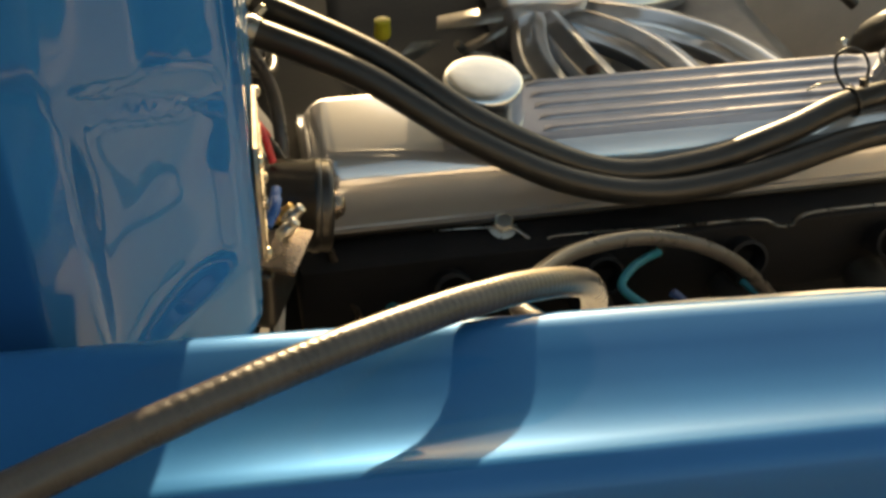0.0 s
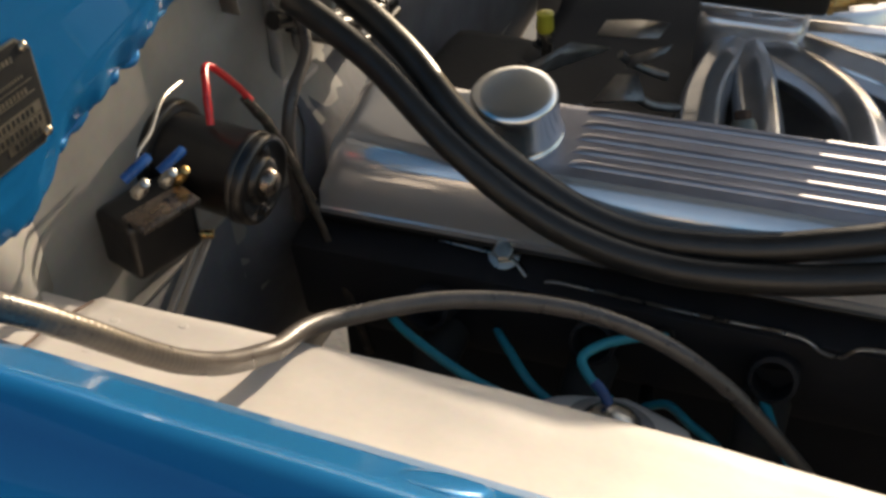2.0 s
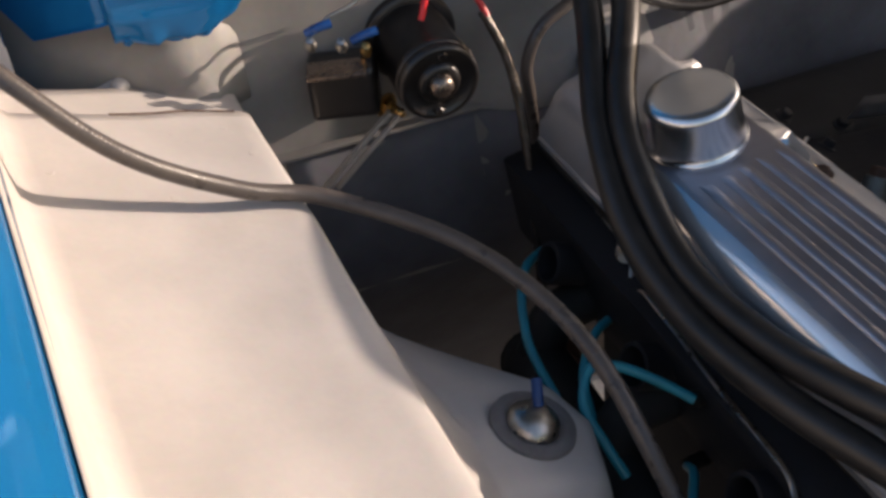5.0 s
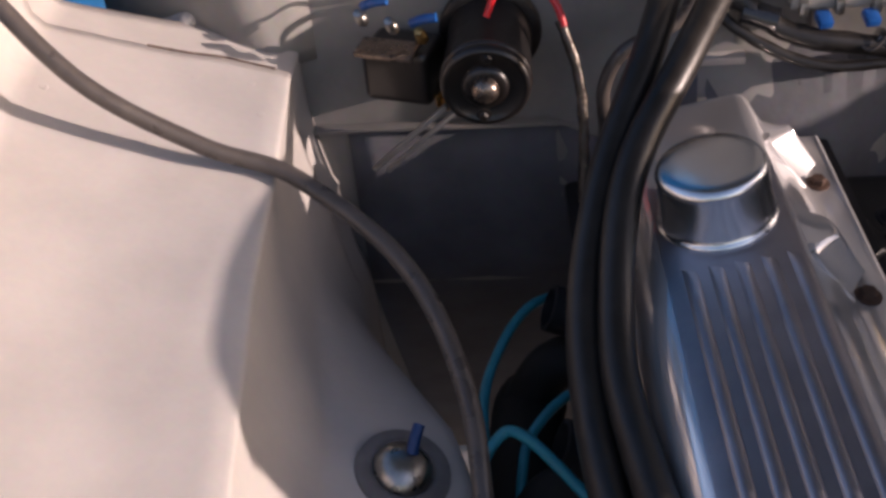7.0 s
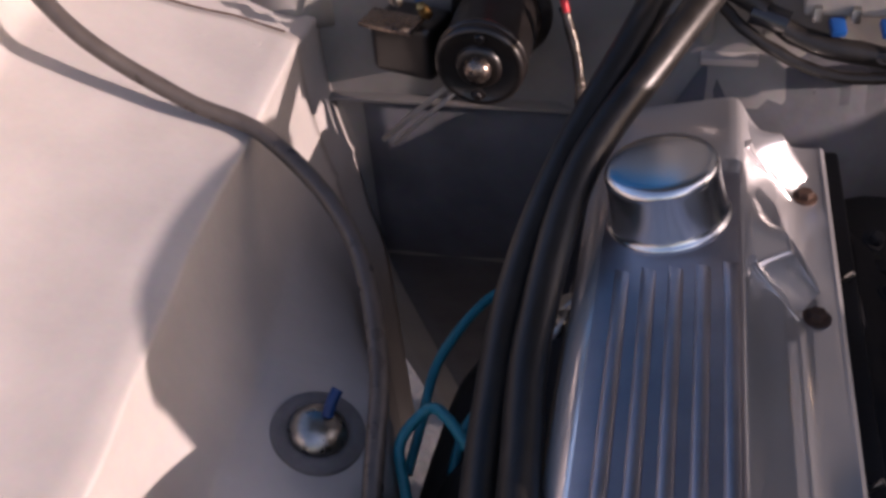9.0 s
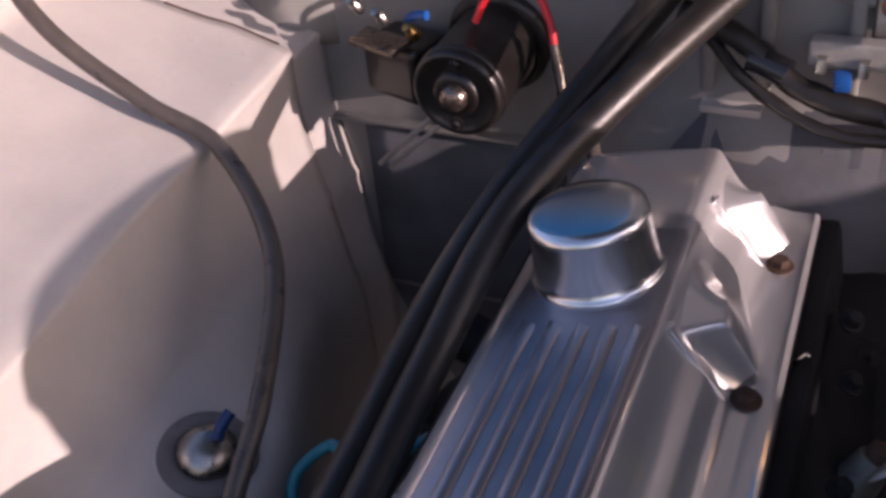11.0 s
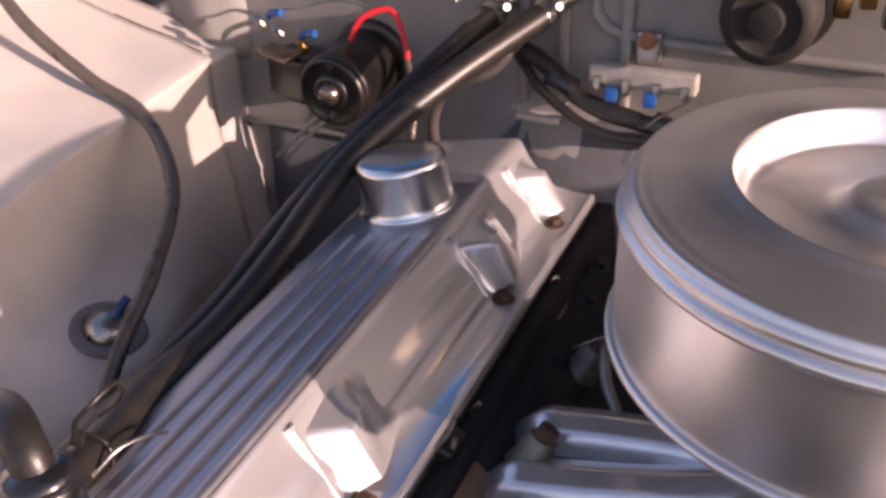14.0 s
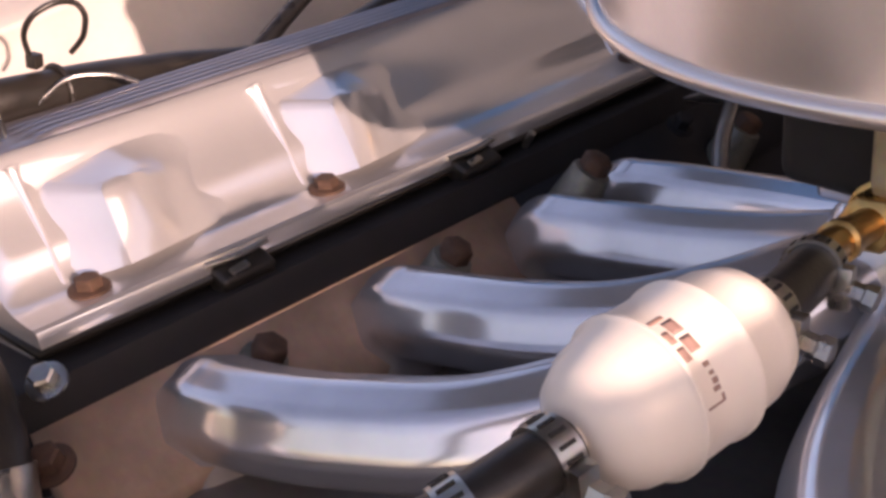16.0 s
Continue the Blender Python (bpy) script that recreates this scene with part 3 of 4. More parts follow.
solo("bare_wire", tube([(-0.250, 0.208, 0.036), (-0.241, 0.212, 0.044), (-0.219, 0.215, 0.048), (-0.194, 0.222, 0.056), (-0.177, 0.226, 0.057), (-0.150, 0.232, 0.052)], 0.0018, 8), STEEL, "thin dull wire running to a terminal", "wire")
solo("vacuum_tube", tube([(0.030, 0.232, 0.05), (0.003, 0.205, 0.012), (-0.043, 0.198, -0.012), (-0.060, 0.198, -0.047), (-0.0585, 0.198, -0.085), (-0.056, 0.200, -0.14)], 0.0062, 14), CABLE, "grey tube bent down the firewall", "tube")

# ---- valve cover ----
VM = Matrix.Rotation(radians(2.5), 4, "Z")
vc = thing("valve_cover", "polished ribbed cast aluminium valve cover with bolt tabs", "valve cover", (0.03, -0.15, -0.1))
prof = [(-0.0570, -0.120), (-0.0570, -0.1145), (-0.0548, -0.1130), (-0.0540, -0.096), (-0.0530, -0.080), (-0.0500, -0.068), (-0.0440, -0.0580), (-0.0345, -0.0510), (-0.022, -0.0480), (0.048, -0.0356), (0.0545, -0.0352), (0.0575, -0.0362), (0.0600, -0.0388), (0.0632, -0.0440), (0.0680, -0.0520), (0.0730, -0.0590), (0.0790, -0.0655),
        (0.0855, -0.0718), (0.0882, -0.0748), (0.0905, -0.0785), (0.0945, -0.0845), (0.0985, -0.0885), (0.104, -0.0912), (0.110, -0.0922), (0.1235, -0.0922), (0.1265, -0.0914), (0.1290, -0.0926), (0.1300, -0.0950), (0.1300, -0.1000), (0.10, -0.12)]
vs, fs, kp = [], [], len(prof)
R, RF = 0.026, 0.013
secs = [(-0.470 + RF - RF * math.cos(a), RF - RF * math.sin(a)) for a in steps(0.0, math.pi / 2, 7)] + [(y, 0.0) for y in steps(-0.40, 0.02, 16)] + [(y, 0.0) for y in steps(0.04, 0.10, 6)] + [(0.174 - R + R * math.cos(a), R - R * math.sin(a)) for a in steps(math.pi / 2, 0.0, 7)]
for y, d in secs:
    for px, pz in prof:
        f = min(1.0, max(0.0, (pz + 0.0895) / 0.02))
        vs.append(VM @ Vector((px + (0.028 - px) / 0.09 * d * f, y, pz - d * f * 0.9)))
fs = [(i * kp + j, i * kp + (j + 1) % kp, (i + 1) * kp + (j + 1) % kp, (i + 1) * kp + j) for i in range(len(secs) - 1) for j in range(kp)]
fs += [tuple(range(kp)), tuple((len(secs) - 1) * kp + j for j in range(kp))]
cover_mesh = mesh_of("body", vs, fs)
part("body", cover_mesh, COVER, vc, sharp=28)
cover_mesh.materials.append(SATIN)
for p in cover_mesh.polygons:
    if p.normal.z > 0.93 and p.center.z > -0.060 and p.center.y < 0.05:
        p.material_index = 1
TOPN = Vector((-0.17, 0, 1)).normalized()
for i in range(5):
    x = -0.0185 + i * 0.0172
    z = -0.048 + (x + 0.022) * 0.1757
    rp = [(x - 0.0052, z - 0.002), (x - 0.0046, z + 0.0006), (x - 0.0030, z + 0.0024), (x, z + 0.0034), (x + 0.0030, z + 0.0034), (x + 0.0048, z + 0.0022), (x + 0.0060, z - 0.0008)]
    kk, ys = len(rp), [(-0.424, 0.0), (-0.418, 0.7), (-0.408, 1.0), (-0.2, 1.0), (-0.068, 1.0), (-0.058, 0.7), (-0.051, 0.0)]
    vs = [VM @ Vector((px, y, z + (pz - z) * f - 0.0006)) for y, f in ys for px, pz in rp]
    fs = [(a * kk + j, a * kk + j + 1, (a + 1) * kk + j + 1, (a + 1) * kk + j) for a in range(len(ys) - 1) for j in range(kk - 1)]
    part("rib", mesh_of("rib", vs, fs), SATIN, vc)
TAB = [Vector(p) for p in ((0.0665, -0.0010, -0.0505), (0.0910, 0.0180, -0.0530), (0.1140, 0.0145, -0.0865), (0.0995, -0.0070, -0.0905))]
TAB_RIM = (Vector((0.0632, -0.0095, -0.0440)), Vector((0.0985, -0.0128, -0.0905)))


def tab_face(y, s, t):
    """A place on the hollow front face of a bolt tab, s across from the ridge outwards (below 0: the side towards its rim), t from its upper edge down to the bolt."""
    a, b, c, d = TAB
    if s < 0:
        p = a.lerp(d, t).lerp(TAB_RIM[0].lerp(TAB_RIM[1], t), -s)
        p += Vector((-0.3, 0.3, 0)) * 0.003 * math.sin(math.pi * t)
        return Vector((p.x, p.y + y, p.z))
    p = a.lerp(d, t).lerp(b.lerp(c, t), s)
    p += Vector((-0.45, 0.75, -0.45)) * 0.0017 * (4 * s * (1 - s)) ** 0.8 * min(1.0, 0.25 + 1.6 * t)
    p += Vector((-0.10, 0.45, -0.25)) * 0.005 * max(0.0, 1 - t / 0.10) ** 2
    return Vector((p.x, p.y + y, p.z))


for y in (0.1090, -0.0310, -0.2920, -0.4290):
    far = min(0.078, 0.150 - y)
    across = steps(-1, -0.2, 4) + steps(0, 1, 14)
    m = len(across)
    vs = [VM @ tab_face(y, s, t) for t in steps(0, 1, 12) for s in across]
    fs = [(a * m + k, a * m + k + 1, (a + 1) * m + k + 1, (a + 1) * m + k) for a in range(12) for k in range(m - 1)]
    crest = [tab_face(y, s, 0) for s in (-1, -0.5)] + [tab_face(y, s, 0) for s in steps(0, 1, 6)] + [tab_face(y, 1, t) for t in steps(0.12, 1, 7)]
    base = spline([(0.0590, 0, -0.0385), (0.0650, 0, -0.0480), (0.0775, 0, -0.0650), (0.0885, 0, -0.0770), (0.1000, 0, -0.0905)], 4)
    n, off = len(crest), len(vs)
    for w in steps(0, 1, 12):
        f = 0.2 * w + 0.8 * w * w * (3 - 2 * w)
        for k, a in enumerate(crest):
            b = base[min(len(base) - 1, round(k * (len(base) - 1) / (n - 1)))]
            q = a.lerp(b, f)
            swell = 0.0022 * math.sin(math.pi * min(1.0, w * 1.6)) * math.sin(math.pi * k / (n - 1))
            vs.append(VM @ Vector((q.x + swell, a.y + (y + far - a.y) * w, q.z + swell)))
    fs += [(off + a * n + k, off + a * n + k + 1, off + (a + 1) * n + k + 1, off + (a + 1) * n + k) for a in range(12) for k in range(n - 1)]
    part("bolt_tab", mesh_of("tab", vs, fs), COVER, vc, sharp=38)
    part("tab_rim", tube([VM @ (tab_face(y, -1, t) + Vector((0.0008, 0, 0.0003))) for t in (-0.03, 0.04, 0.2, 0.5, 0.8, 1.0)], lambda u: 0.0034 * (1 - u) ** 3 + 0.0014, 12, 6), COVER, vc)
    hexbolt("cover_bolt", VM @ Vector((0.1105, y - 0.0065, -0.0920)), (0.05, 0, 1), RUST, vc, 0.0066, 0.006)
part("gasket", prism([(-0.060, -0.124), (-0.060, -0.120), (0.131, -0.100), (0.131, -0.104)], -0.472, 0.176, VM), RUBBER, vc)
for y in (-0.370, -0.212):
    clip = part("flange_clip", block((0.013, 0.030, 0.013), VM @ pose(0.1335, y, -0.1045, 0, 25, 0), 0.003, 3), RUBBER, vc, "dark spring clip under the flange")
    part("clip_tongue", block((0.004, 0.011, 0.002), VM @ pose(0.1385, y - 0.004, -0.0985, 0, 35, 10), 0.0008), STEEL, clip, "bright clip tongue")
    part("clip_edge", tube([VM @ Vector((0.1310, y - 0.018, -0.0945)), VM @ Vector((0.1330, y, -0.0950)), VM @ Vector((0.1310, y + 0.018, -0.0945))], 0.0016, 8), STEEL, clip, "bright folded clip edge")
for y in (0.02, -0.17):
    part("stud", lathe([(0.0022, 0), (0.0022, 0.012), (0.001, 0.0125)], aim(VM @ Vector((0.133, y, -0.106)), (0.6, 0, 0.8)), 10), STEEL, vc)

part("gasket_lip", tube([(-0.058, 0.06, -0.1265), (-0.060, 0.00, -0.127), (-0.0625, -0.020, -0.130), (-0.071, -0.036, -0.139), (-0.0735, -0.050, -0.141), (-0.071, -0.064, -0.136), (-0.0755, -0.18, -0.1335), (-0.077, -0.262, -0.1315), (-0.081, -0.285, -0.139), (-0.081, -0.300, -0.139), (-0.077, -0.320, -0.129), (-0.078, -0.40, -0.125), (-0.080, -0.46, -0.124)], 0.0030, 10, 8, 0.25, lambda a: (math.cos(a), 0.45 * math.sin(a))), STEEL, vc, "bright wavy metal gasket lip")

bc = thing("breather_cap", "chrome push-in breather cap on the valve cover", "breather cap", (0.004, 0, -0.03))
bx = aim((0.0095, 0.004, -0.044), TOPN)
part("skirt", lathe([(0.0425, 0.0), (0.0432, 0.0015), (0.0432, 0.0032), (0.0420, 0.0046), (0.0412, 0.0056), (0.0406, 0.010), (0.0394, 0.020), (0.0386, 0.034), (0.0386, 0.0398)], bx, 64), CHROME, bc)
part("top", lathe([(0.0384, 0.0392), (0.0389, 0.0400), (0.0388, 0.0420), (0.0380, 0.0444), (0.0364, 0.0464), (0.0340, 0.0476), (0.028, 0.0482), (0.015, 0.0485), (0.0002, 0.0486)], bx, 64), CHROME, bc)

fc = thing("oil_filler_cap", "chrome filler cap with a black rubber elbow at the cover front", "filler cap", (0.04, -0.445, -0.04))
fx = aim((0.030, -0.440, -0.048), TOPN)
part("base", lathe([(0.0255, 0.0), (0.0258, 0.002), (0.0245, 0.004), (0.0228, 0.006), (0.0222, 0.026), (0.0232, 0.029), (0.0215, 0.032)], fx, 48), CHROME, fc)
part("valve", lathe([(0.0185, 0.031), (0.0198, 0.034), (0.0200, 0.052), (0.0188, 0.055), (0.0205, 0.057), (0.0205, 0.062), (0.0170, 0.066), (0.008, 0.068)], fx, 36), BLACK, fc)
part("elbow", tube([fx @ Vector((0, 0, 0.060)), fx @ Vector((-0.002, -0.004, 0.074)), fx @ Vector((-0.012, -0.020, 0.083)), fx @ Vector((-0.03, -0.055, 0.074)), fx @ Vector((-0.05, -0.12, 0.04)), fx @ Vector((-0.05, -0.3, 0.0))], 0.0118, 16), RUBBER, fc, "black rubber elbow hose")

# ---- hoses and cables ----
HOSE_A = [(0.054, 0.222, 0.072), (-0.004, 0.105, 0.032), (-0.053, 0.014, -0.016), (-0.068, -0.10, -0.066), (-0.058, -0.20, -0.072), (-0.042, -0.29, -0.055), (-0.017, -0.37, -0.040), (-0.012, -0.45, -0.036), (-0.03, -0.60, -0.05), (-0.06, -0.8, -0.10)]
HOSE_B = [(0.0, 0.222, 0.066), (-0.030, 0.123, 0.029), (-0.068, 0.030, -0.021), (-0.087, -0.06, -0.062), (-0.086, -0.15, -0.083), (-0.073, -0.25, -0.080), (-0.046, -0.38, -0.063), (-0.048, -0.47, -0.060), (-0.058, -0.60, -0.072), (-0.085, -0.8, -0.122)]
ha = thing("heater_hose", "worn black rubber heater hose along the valve cover", "hose", (0, -0.2, -0.06), "heater hoses")
part("hose", tube(HOSE_A, 0.0128, 18, 14), RUBBER, ha)
hb = thing("heater_hose", "worn black rubber heater hose under its twin", "hose", (-0.08, -0.2, -0.1), "heater hoses")
part("hose", tube(HOSE_B, 0.0128, 18, 14), RUBBER, hb)
for own, C in ((ha, HOSE_A), (hb, HOSE_B)):
    d = (Vector(C[1]) - Vector(C[0])).normalized()
    at = Vector(C[0]) + d * 0.008
    cl = part("hose_clamp", lathe([(0.0133, -0.005), (0.0142, -0.005), (0.0142, 0.005), (0.0133, 0.005)], aim(at, d), 32, False), STEEL, own, "bright worm-drive clamp")
    hexbolt("clamp_screw", at + Vector((0.013, -0.004, 0.010)), (0.6, -0.6, 0.3), STEEL, cl, 0.0045, 0.010, False)
    part("heater_pipe", lathe([(0.0095, -0.04), (0.0095, 0.004)], aim(Vector(C[0]), d), 24), STEEL, own, "short metal pipe stub")
zt = thing("zip_tie", "black cable tie round the heater hose with its long tail", "cable tie", (-0.017, -0.37, -0.04))
d = (Vector(HOSE_A[7]) - Vector(HOSE_A[5])).normalized()
part("band", ring(0.0140, 0.0018, aim((-0.017, -0.37, -0.040), d), 32, 8), RUBBER, zt)
part("head", block((0.007, 0.007, 0.008), aim((-0.015, -0.379, -0.020), (0.2, 0.1, 1)), 0.001), RUBBER, zt)
part("tail", tube([(-0.015, -0.381, -0.017), (-0.010, -0.3825, -0.004), (-0.002, -0.378, 0.006), (0.001, -0.366, 0.0105), (0.000, -0.355, 0.008), (0.000, -0.351, 0.001), (-0.004, -0.351, -0.007), (-0.010, -0.352, -0.014), (-0.020, -0.356, -0.022)], 0.0017, 8), RUBBER, zt)
part("wire_clip", tube([(-0.006, -0.395, -0.046), (0.004, -0.372, -0.030), (0.010, -0.350, -0.032), (0.012, -0.335, -0.040)], 0.0013, 8), STEEL, zt, "bent bright wire clip")

CABLE_PTS = [(-0.83, 0.60, 0.22), (-0.762, 0.451, 0.226), (-0.649, 0.262, 0.222), (-0.576, 0.14, 0.206), (-0.5194, 0.0642, 0.1676), (-0.444, 0.0329, 0.0755), (-0.3658, 0.0372, 0.0113), (-0.2992, 0.0348, -0.0185),
             (-0.2141, -0.0355, -0.0472), (-0.1673, -0.1299, -0.0779), (-0.1511, -0.2214, -0.1339), (-0.1271, -0.3291, -0.2712)]
solo("battery_cable", tube(CABLE_PTS, lambda u: 0.0069 + 0.00007 * math.sin(u * 2200), 14, 130, 0.03), CABLE, "black sheathed cable draped over the blue fender and inner panel", "cable")

# ---- engine ----
en = thing("engine_block", "dark grimy engine block and cylinder head below the valve cover", "engine", (0.1, -0.15, -0.6))
part("cylinder_head", block((0.235, 0.70, 0.10), VM @ pose(0.035, -0.155, -0.172, 0, -8, 0), 0.006), BLOCK, en, "dark painted cylinder head")
part("crankcase", block((0.34, 0.74, 0.40), VM @ pose(0.20, -0.155, -0.42), 0.02), BLOCK, en)
for i, y in enumerate((-0.41, -0.25, -0.10, 0.05)):
    part("plug_tube", lathe([(0.020, 0), (0.020, 0.035), (0.0165, 0.036), (0.0165, 0.005)], aim(VM @ Vector((-0.078, y, -0.178)), (-0.85, 0, 0.35)), 28), BLOCK, en, "dark round plug boot tube")
hexbolt("head_bolt", VM @ Vector((-0.058, -0.006, -0.128)), (-0.55, 0, 0.8), STEEL, en, 0.010, 0.010)

ex = thing("exhaust_manifold", "black cast exhaust manifold beside the engine", "exhaust manifold", (-0.13, -0.15, -0.28))
part("log", tube([(-0.130, 0.06, -0.29), (-0.135, 0.0, -0.27), (-0.135, -0.2, -0.27), (-0.13, -0.45, -0.28)], 0.032, 16, 8, 0.05), GRIME_SHADE, ex)
for y in (-0.40, -0.25, -0.10, 0.04):
    part("port", tube([(-0.07, y, -0.215), (-0.11, y, -0.225), (-0.135, y - 0.01, -0.26)], 0.022, 14, 5), GRIME_SHADE, ex)
WIRES = [[(-0.055, 0.130, -0.205), (-0.075, 0.113, -0.199), (-0.130, 0.062, -0.178), (-0.162, -0.015, -0.184), (-0.164, -0.079, -0.199), (-0.166, -0.115, -0.212)],
         [(-0.068, -0.001, -0.206), (-0.102, -0.026, -0.196), (-0.129, -0.057, -0.206), (-0.136, -0.084, -0.220), (-0.138, -0.110, -0.245)],
         [(-0.085, -0.162, -0.157), (-0.108, -0.140, -0.145), (-0.129, -0.117, -0.142), (-0.146, -0.106, -0.148), (-0.162, -0.128, -0.162), (-0.155, -0.150, -0.186), (-0.146, -0.168, -0.210)],
         [(-0.080, -0.150, -0.250), (-0.087, -0.171, -0.234), (-0.102, -0.195, -0.236), (-0.114, -0.220, -0.242), (-0.120, -0.240, -0.270)],
         [(-0.10, -0.25, -0.19), (-0.135, -0.27, -0.20), (-0.15, -0.31, -0.25), (-0.15, -0.36, -0.30)]]
for C in WIRES:
    w = thing("ignition_wire", "teal ignition wire drooping beside the dark engine", "ignition wire", C[0], "ignition wires")
    part("lead", tube(C, 0.0042, 10), TEAL, w)
    part("boot", tube([C[0], Vector(C[0]) + Vector((0.025, 0.004, -0.004))], 0.007, 12, 2), RUBBER, w, "black rubber boot")
part("blue_connector", tube([(-0.206, -0.143, -0.126), (-0.204, -0.138, -0.118), (-0.201, -0.130, -0.112)], 0.0042, 10, 4), DARKBLUE, plug, "short blue wire connector")


# ---- intake manifold ----
im = thing("intake_manifold", "polished aluminium intake manifold with separate curved runners", "intake manifold", (0.33, -0.2, -0.15))
# Rear half takes the black: shade behind the runners, put into the colour.
part("valley_floor", sheet([[(x, y, z + 0.003 * noise.noise(Vector((x, y, 0)) * 25)) for x, z in ((0.10, -0.118), (0.135, -0.122), (0.165, -0.150), (0.20, -0.168), (0.30, -0.175), (0.52, -0.175), (0.66, -0.12))] for y in steps(0.12, -0.148, 12)], 0.004), BLOCK, im, "rear valley cover with its shade in the colour")
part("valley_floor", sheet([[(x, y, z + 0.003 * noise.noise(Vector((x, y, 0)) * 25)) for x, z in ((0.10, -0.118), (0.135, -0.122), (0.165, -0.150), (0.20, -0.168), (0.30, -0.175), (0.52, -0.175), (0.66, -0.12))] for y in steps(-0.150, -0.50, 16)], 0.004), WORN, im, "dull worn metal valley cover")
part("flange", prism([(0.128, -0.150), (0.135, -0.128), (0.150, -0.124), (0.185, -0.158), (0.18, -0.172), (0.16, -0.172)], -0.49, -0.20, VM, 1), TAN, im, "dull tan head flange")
# Rear length of the tan flange, blackened to stand for shade.
part("flange", prism([(0.128, -0.150), (0.135, -0.128), (0.150, -0.124), (0.185, -0.158), (0.18, -0.172), (0.16, -0.172)], -0.198, 0.10, VM, 1), BLOCK, im, "rear head flange with its shade in the colour")
part("gasket_edge", prism([(0.124, -0.138), (0.126, -0.125), (0.131, -0.124), (0.130, -0.138)], -0.48, 0.10, VM, 1), GASKET, im, "orange sealant edge")


def runner_section(roll):
    """A box with broad chamfers, rolled about the runner's line."""
    def outline(a):
        c, s = math.cos(a), math.sin(a)
        r = min(1 / max(abs(c), 1e-6), 1 / max(abs(s), 1e-6), 1.46 / (abs(c) + abs(s)))
        u, v = r * c, r * s * 0.92
        return (u * math.cos(roll) - v * math.sin(roll), u * math.sin(roll) + v * math.cos(roll))
    return outline


RUNNERS = [[(0.200, -0.408, -0.1375), (0.228, -0.401, -0.1345), (0.262, -0.386, -0.1315), (0.306, -0.356, -0.128), (0.340, -0.305, -0.122), (0.358, -0.245, -0.116), (0.372, -0.185, -0.112)],
           [(0.200, -0.299, -0.1375), (0.228, -0.293, -0.1345), (0.262, -0.282, -0.1315), (0.298, -0.262, -0.128), (0.328, -0.230, -0.122), (0.352, -0.190, -0.116), (0.375, -0.160, -0.112)],
           [(0.200, -0.191, -0.1375), (0.228, -0.186, -0.1350), (0.270, -0.176, -0.1320), (0.310, -0.166, -0.127), (0.350, -0.155, -0.119), (0.385, -0.147, -0.112)],
           [(0.200, -0.128, -0.1375), (0.228, -0.124, -0.1350), (0.270, -0.120, -0.1320), (0.310, -0.122, -0.127), (0.350, -0.130, -0.119), (0.385, -0.140, -0.112)]]
for R, axis in zip(RUNNERS, (0.388, 0.401, 0.401, 0.401)):
    x, y, z = R[0]
    C = [(x - 0.0165, y - 0.004, z - 0.080), (x - 0.017, y - 0.004, z - 0.026), (x - 0.0150, y - 0.003, z - 0.008), (x - 0.008, y - 0.001, z - 0.001)] + R
    for side in (1, -1):
        D = C if side > 0 else [(2 * axis - px, py, pz) for px, py, pz in C]
        part("runner", tube(D, 0.0242, 40, 8, 0, runner_section(0.22 * side)), ALLOY, im)
for x, y, z in ((0.190, -0.266, -0.122), (0.190, -0.380, -0.126), (0.200, -0.170, -0.104), (0.19, -0.015, -0.130)):
    up = Vector((0.42, 0.30, 0.85))
    part("boss", lathe([(0.0150, -0.030), (0.0115, -0.004), (0.0108, -0.002), (0.009, -0.0015)], aim((x, y, z), up), 24), BOSS, im, "weathered pale bolt boss")
    part("boss_bolt", lathe([(0.0085, 0), (0.0085, 0.008), (0.007, 0.0095), (0.002, 0.010)], aim(Vector((x, y, z)) - up.normalized() * 0.002, up, 0.4), 6), RUST, im, "rusty bolt head")
part("plenum", block((0.095, 0.12, 0.085), pose(0.401, -0.147, -0.112), 0.022, 5), ALLOY, im)
part("carburettor_pad", block((0.095, 0.115, 0.012), pose(0.401, -0.147, -0.064), 0.004, 3), ALLOY, im, "machined carburettor pad")

# ---- carburettor and air cleaner ----
cb = thing("carburettor", "gold finished carburettor under the air cleaner", "carburettor", (0.42, -0.2, -0.03))
part("body", block((0.105, 0.15, 0.05), pose(0.401, -0.150, -0.032), 0.008, 3), GRIME_SHADE, cb)
part("bowl", block((0.095, 0.042, 0.042), pose(0.440, -0.215, -0.030), 0.008, 3), DICHROMATE, cb, "gold float bowl")
part("bowl_cover", block((0.100, 0.048, 0.006), pose(0.440, -0.215, -0.006), 0.002, 2), DICHROMATE, cb, "gold bowl cover")
for x in (0.402, 0.478):
    hexbolt("bowl_screw", (x, -0.236, -0.006 + 0.003), (0, 0, 1), STEEL, cb, 0.0045, 0.004, False)
part("throat", lathe([(0.062, 0), (0.062, 0.022)], aim((0.4007, -0.147, -0.010), (0, 0, 1)), 40), GRIME_SHADE, cb)
part("linkage_rod", tube([(0.455, -0.262, -0.062), (0.500, -0.275, -0.056), (0.545, -0.262, -0.060)], 0.004, 10), STEEL, cb)
part("linkage_arm", block((0.008, 0.036, 0.004), pose(0.462, -0.255, -0.058, 10, 20, 15), 0.0012), STEEL, cb, "bright throttle arm")
INLET = Vector((0.17, -0.95, 0.19))
part("inlet_nut", lathe([(0.0115, -0.006), (0.0115, 0.010), (0.010, 0.011)], aim((0.3965, -0.232, -0.058), INLET), 6), BRASS, cb, "brass inlet nut")
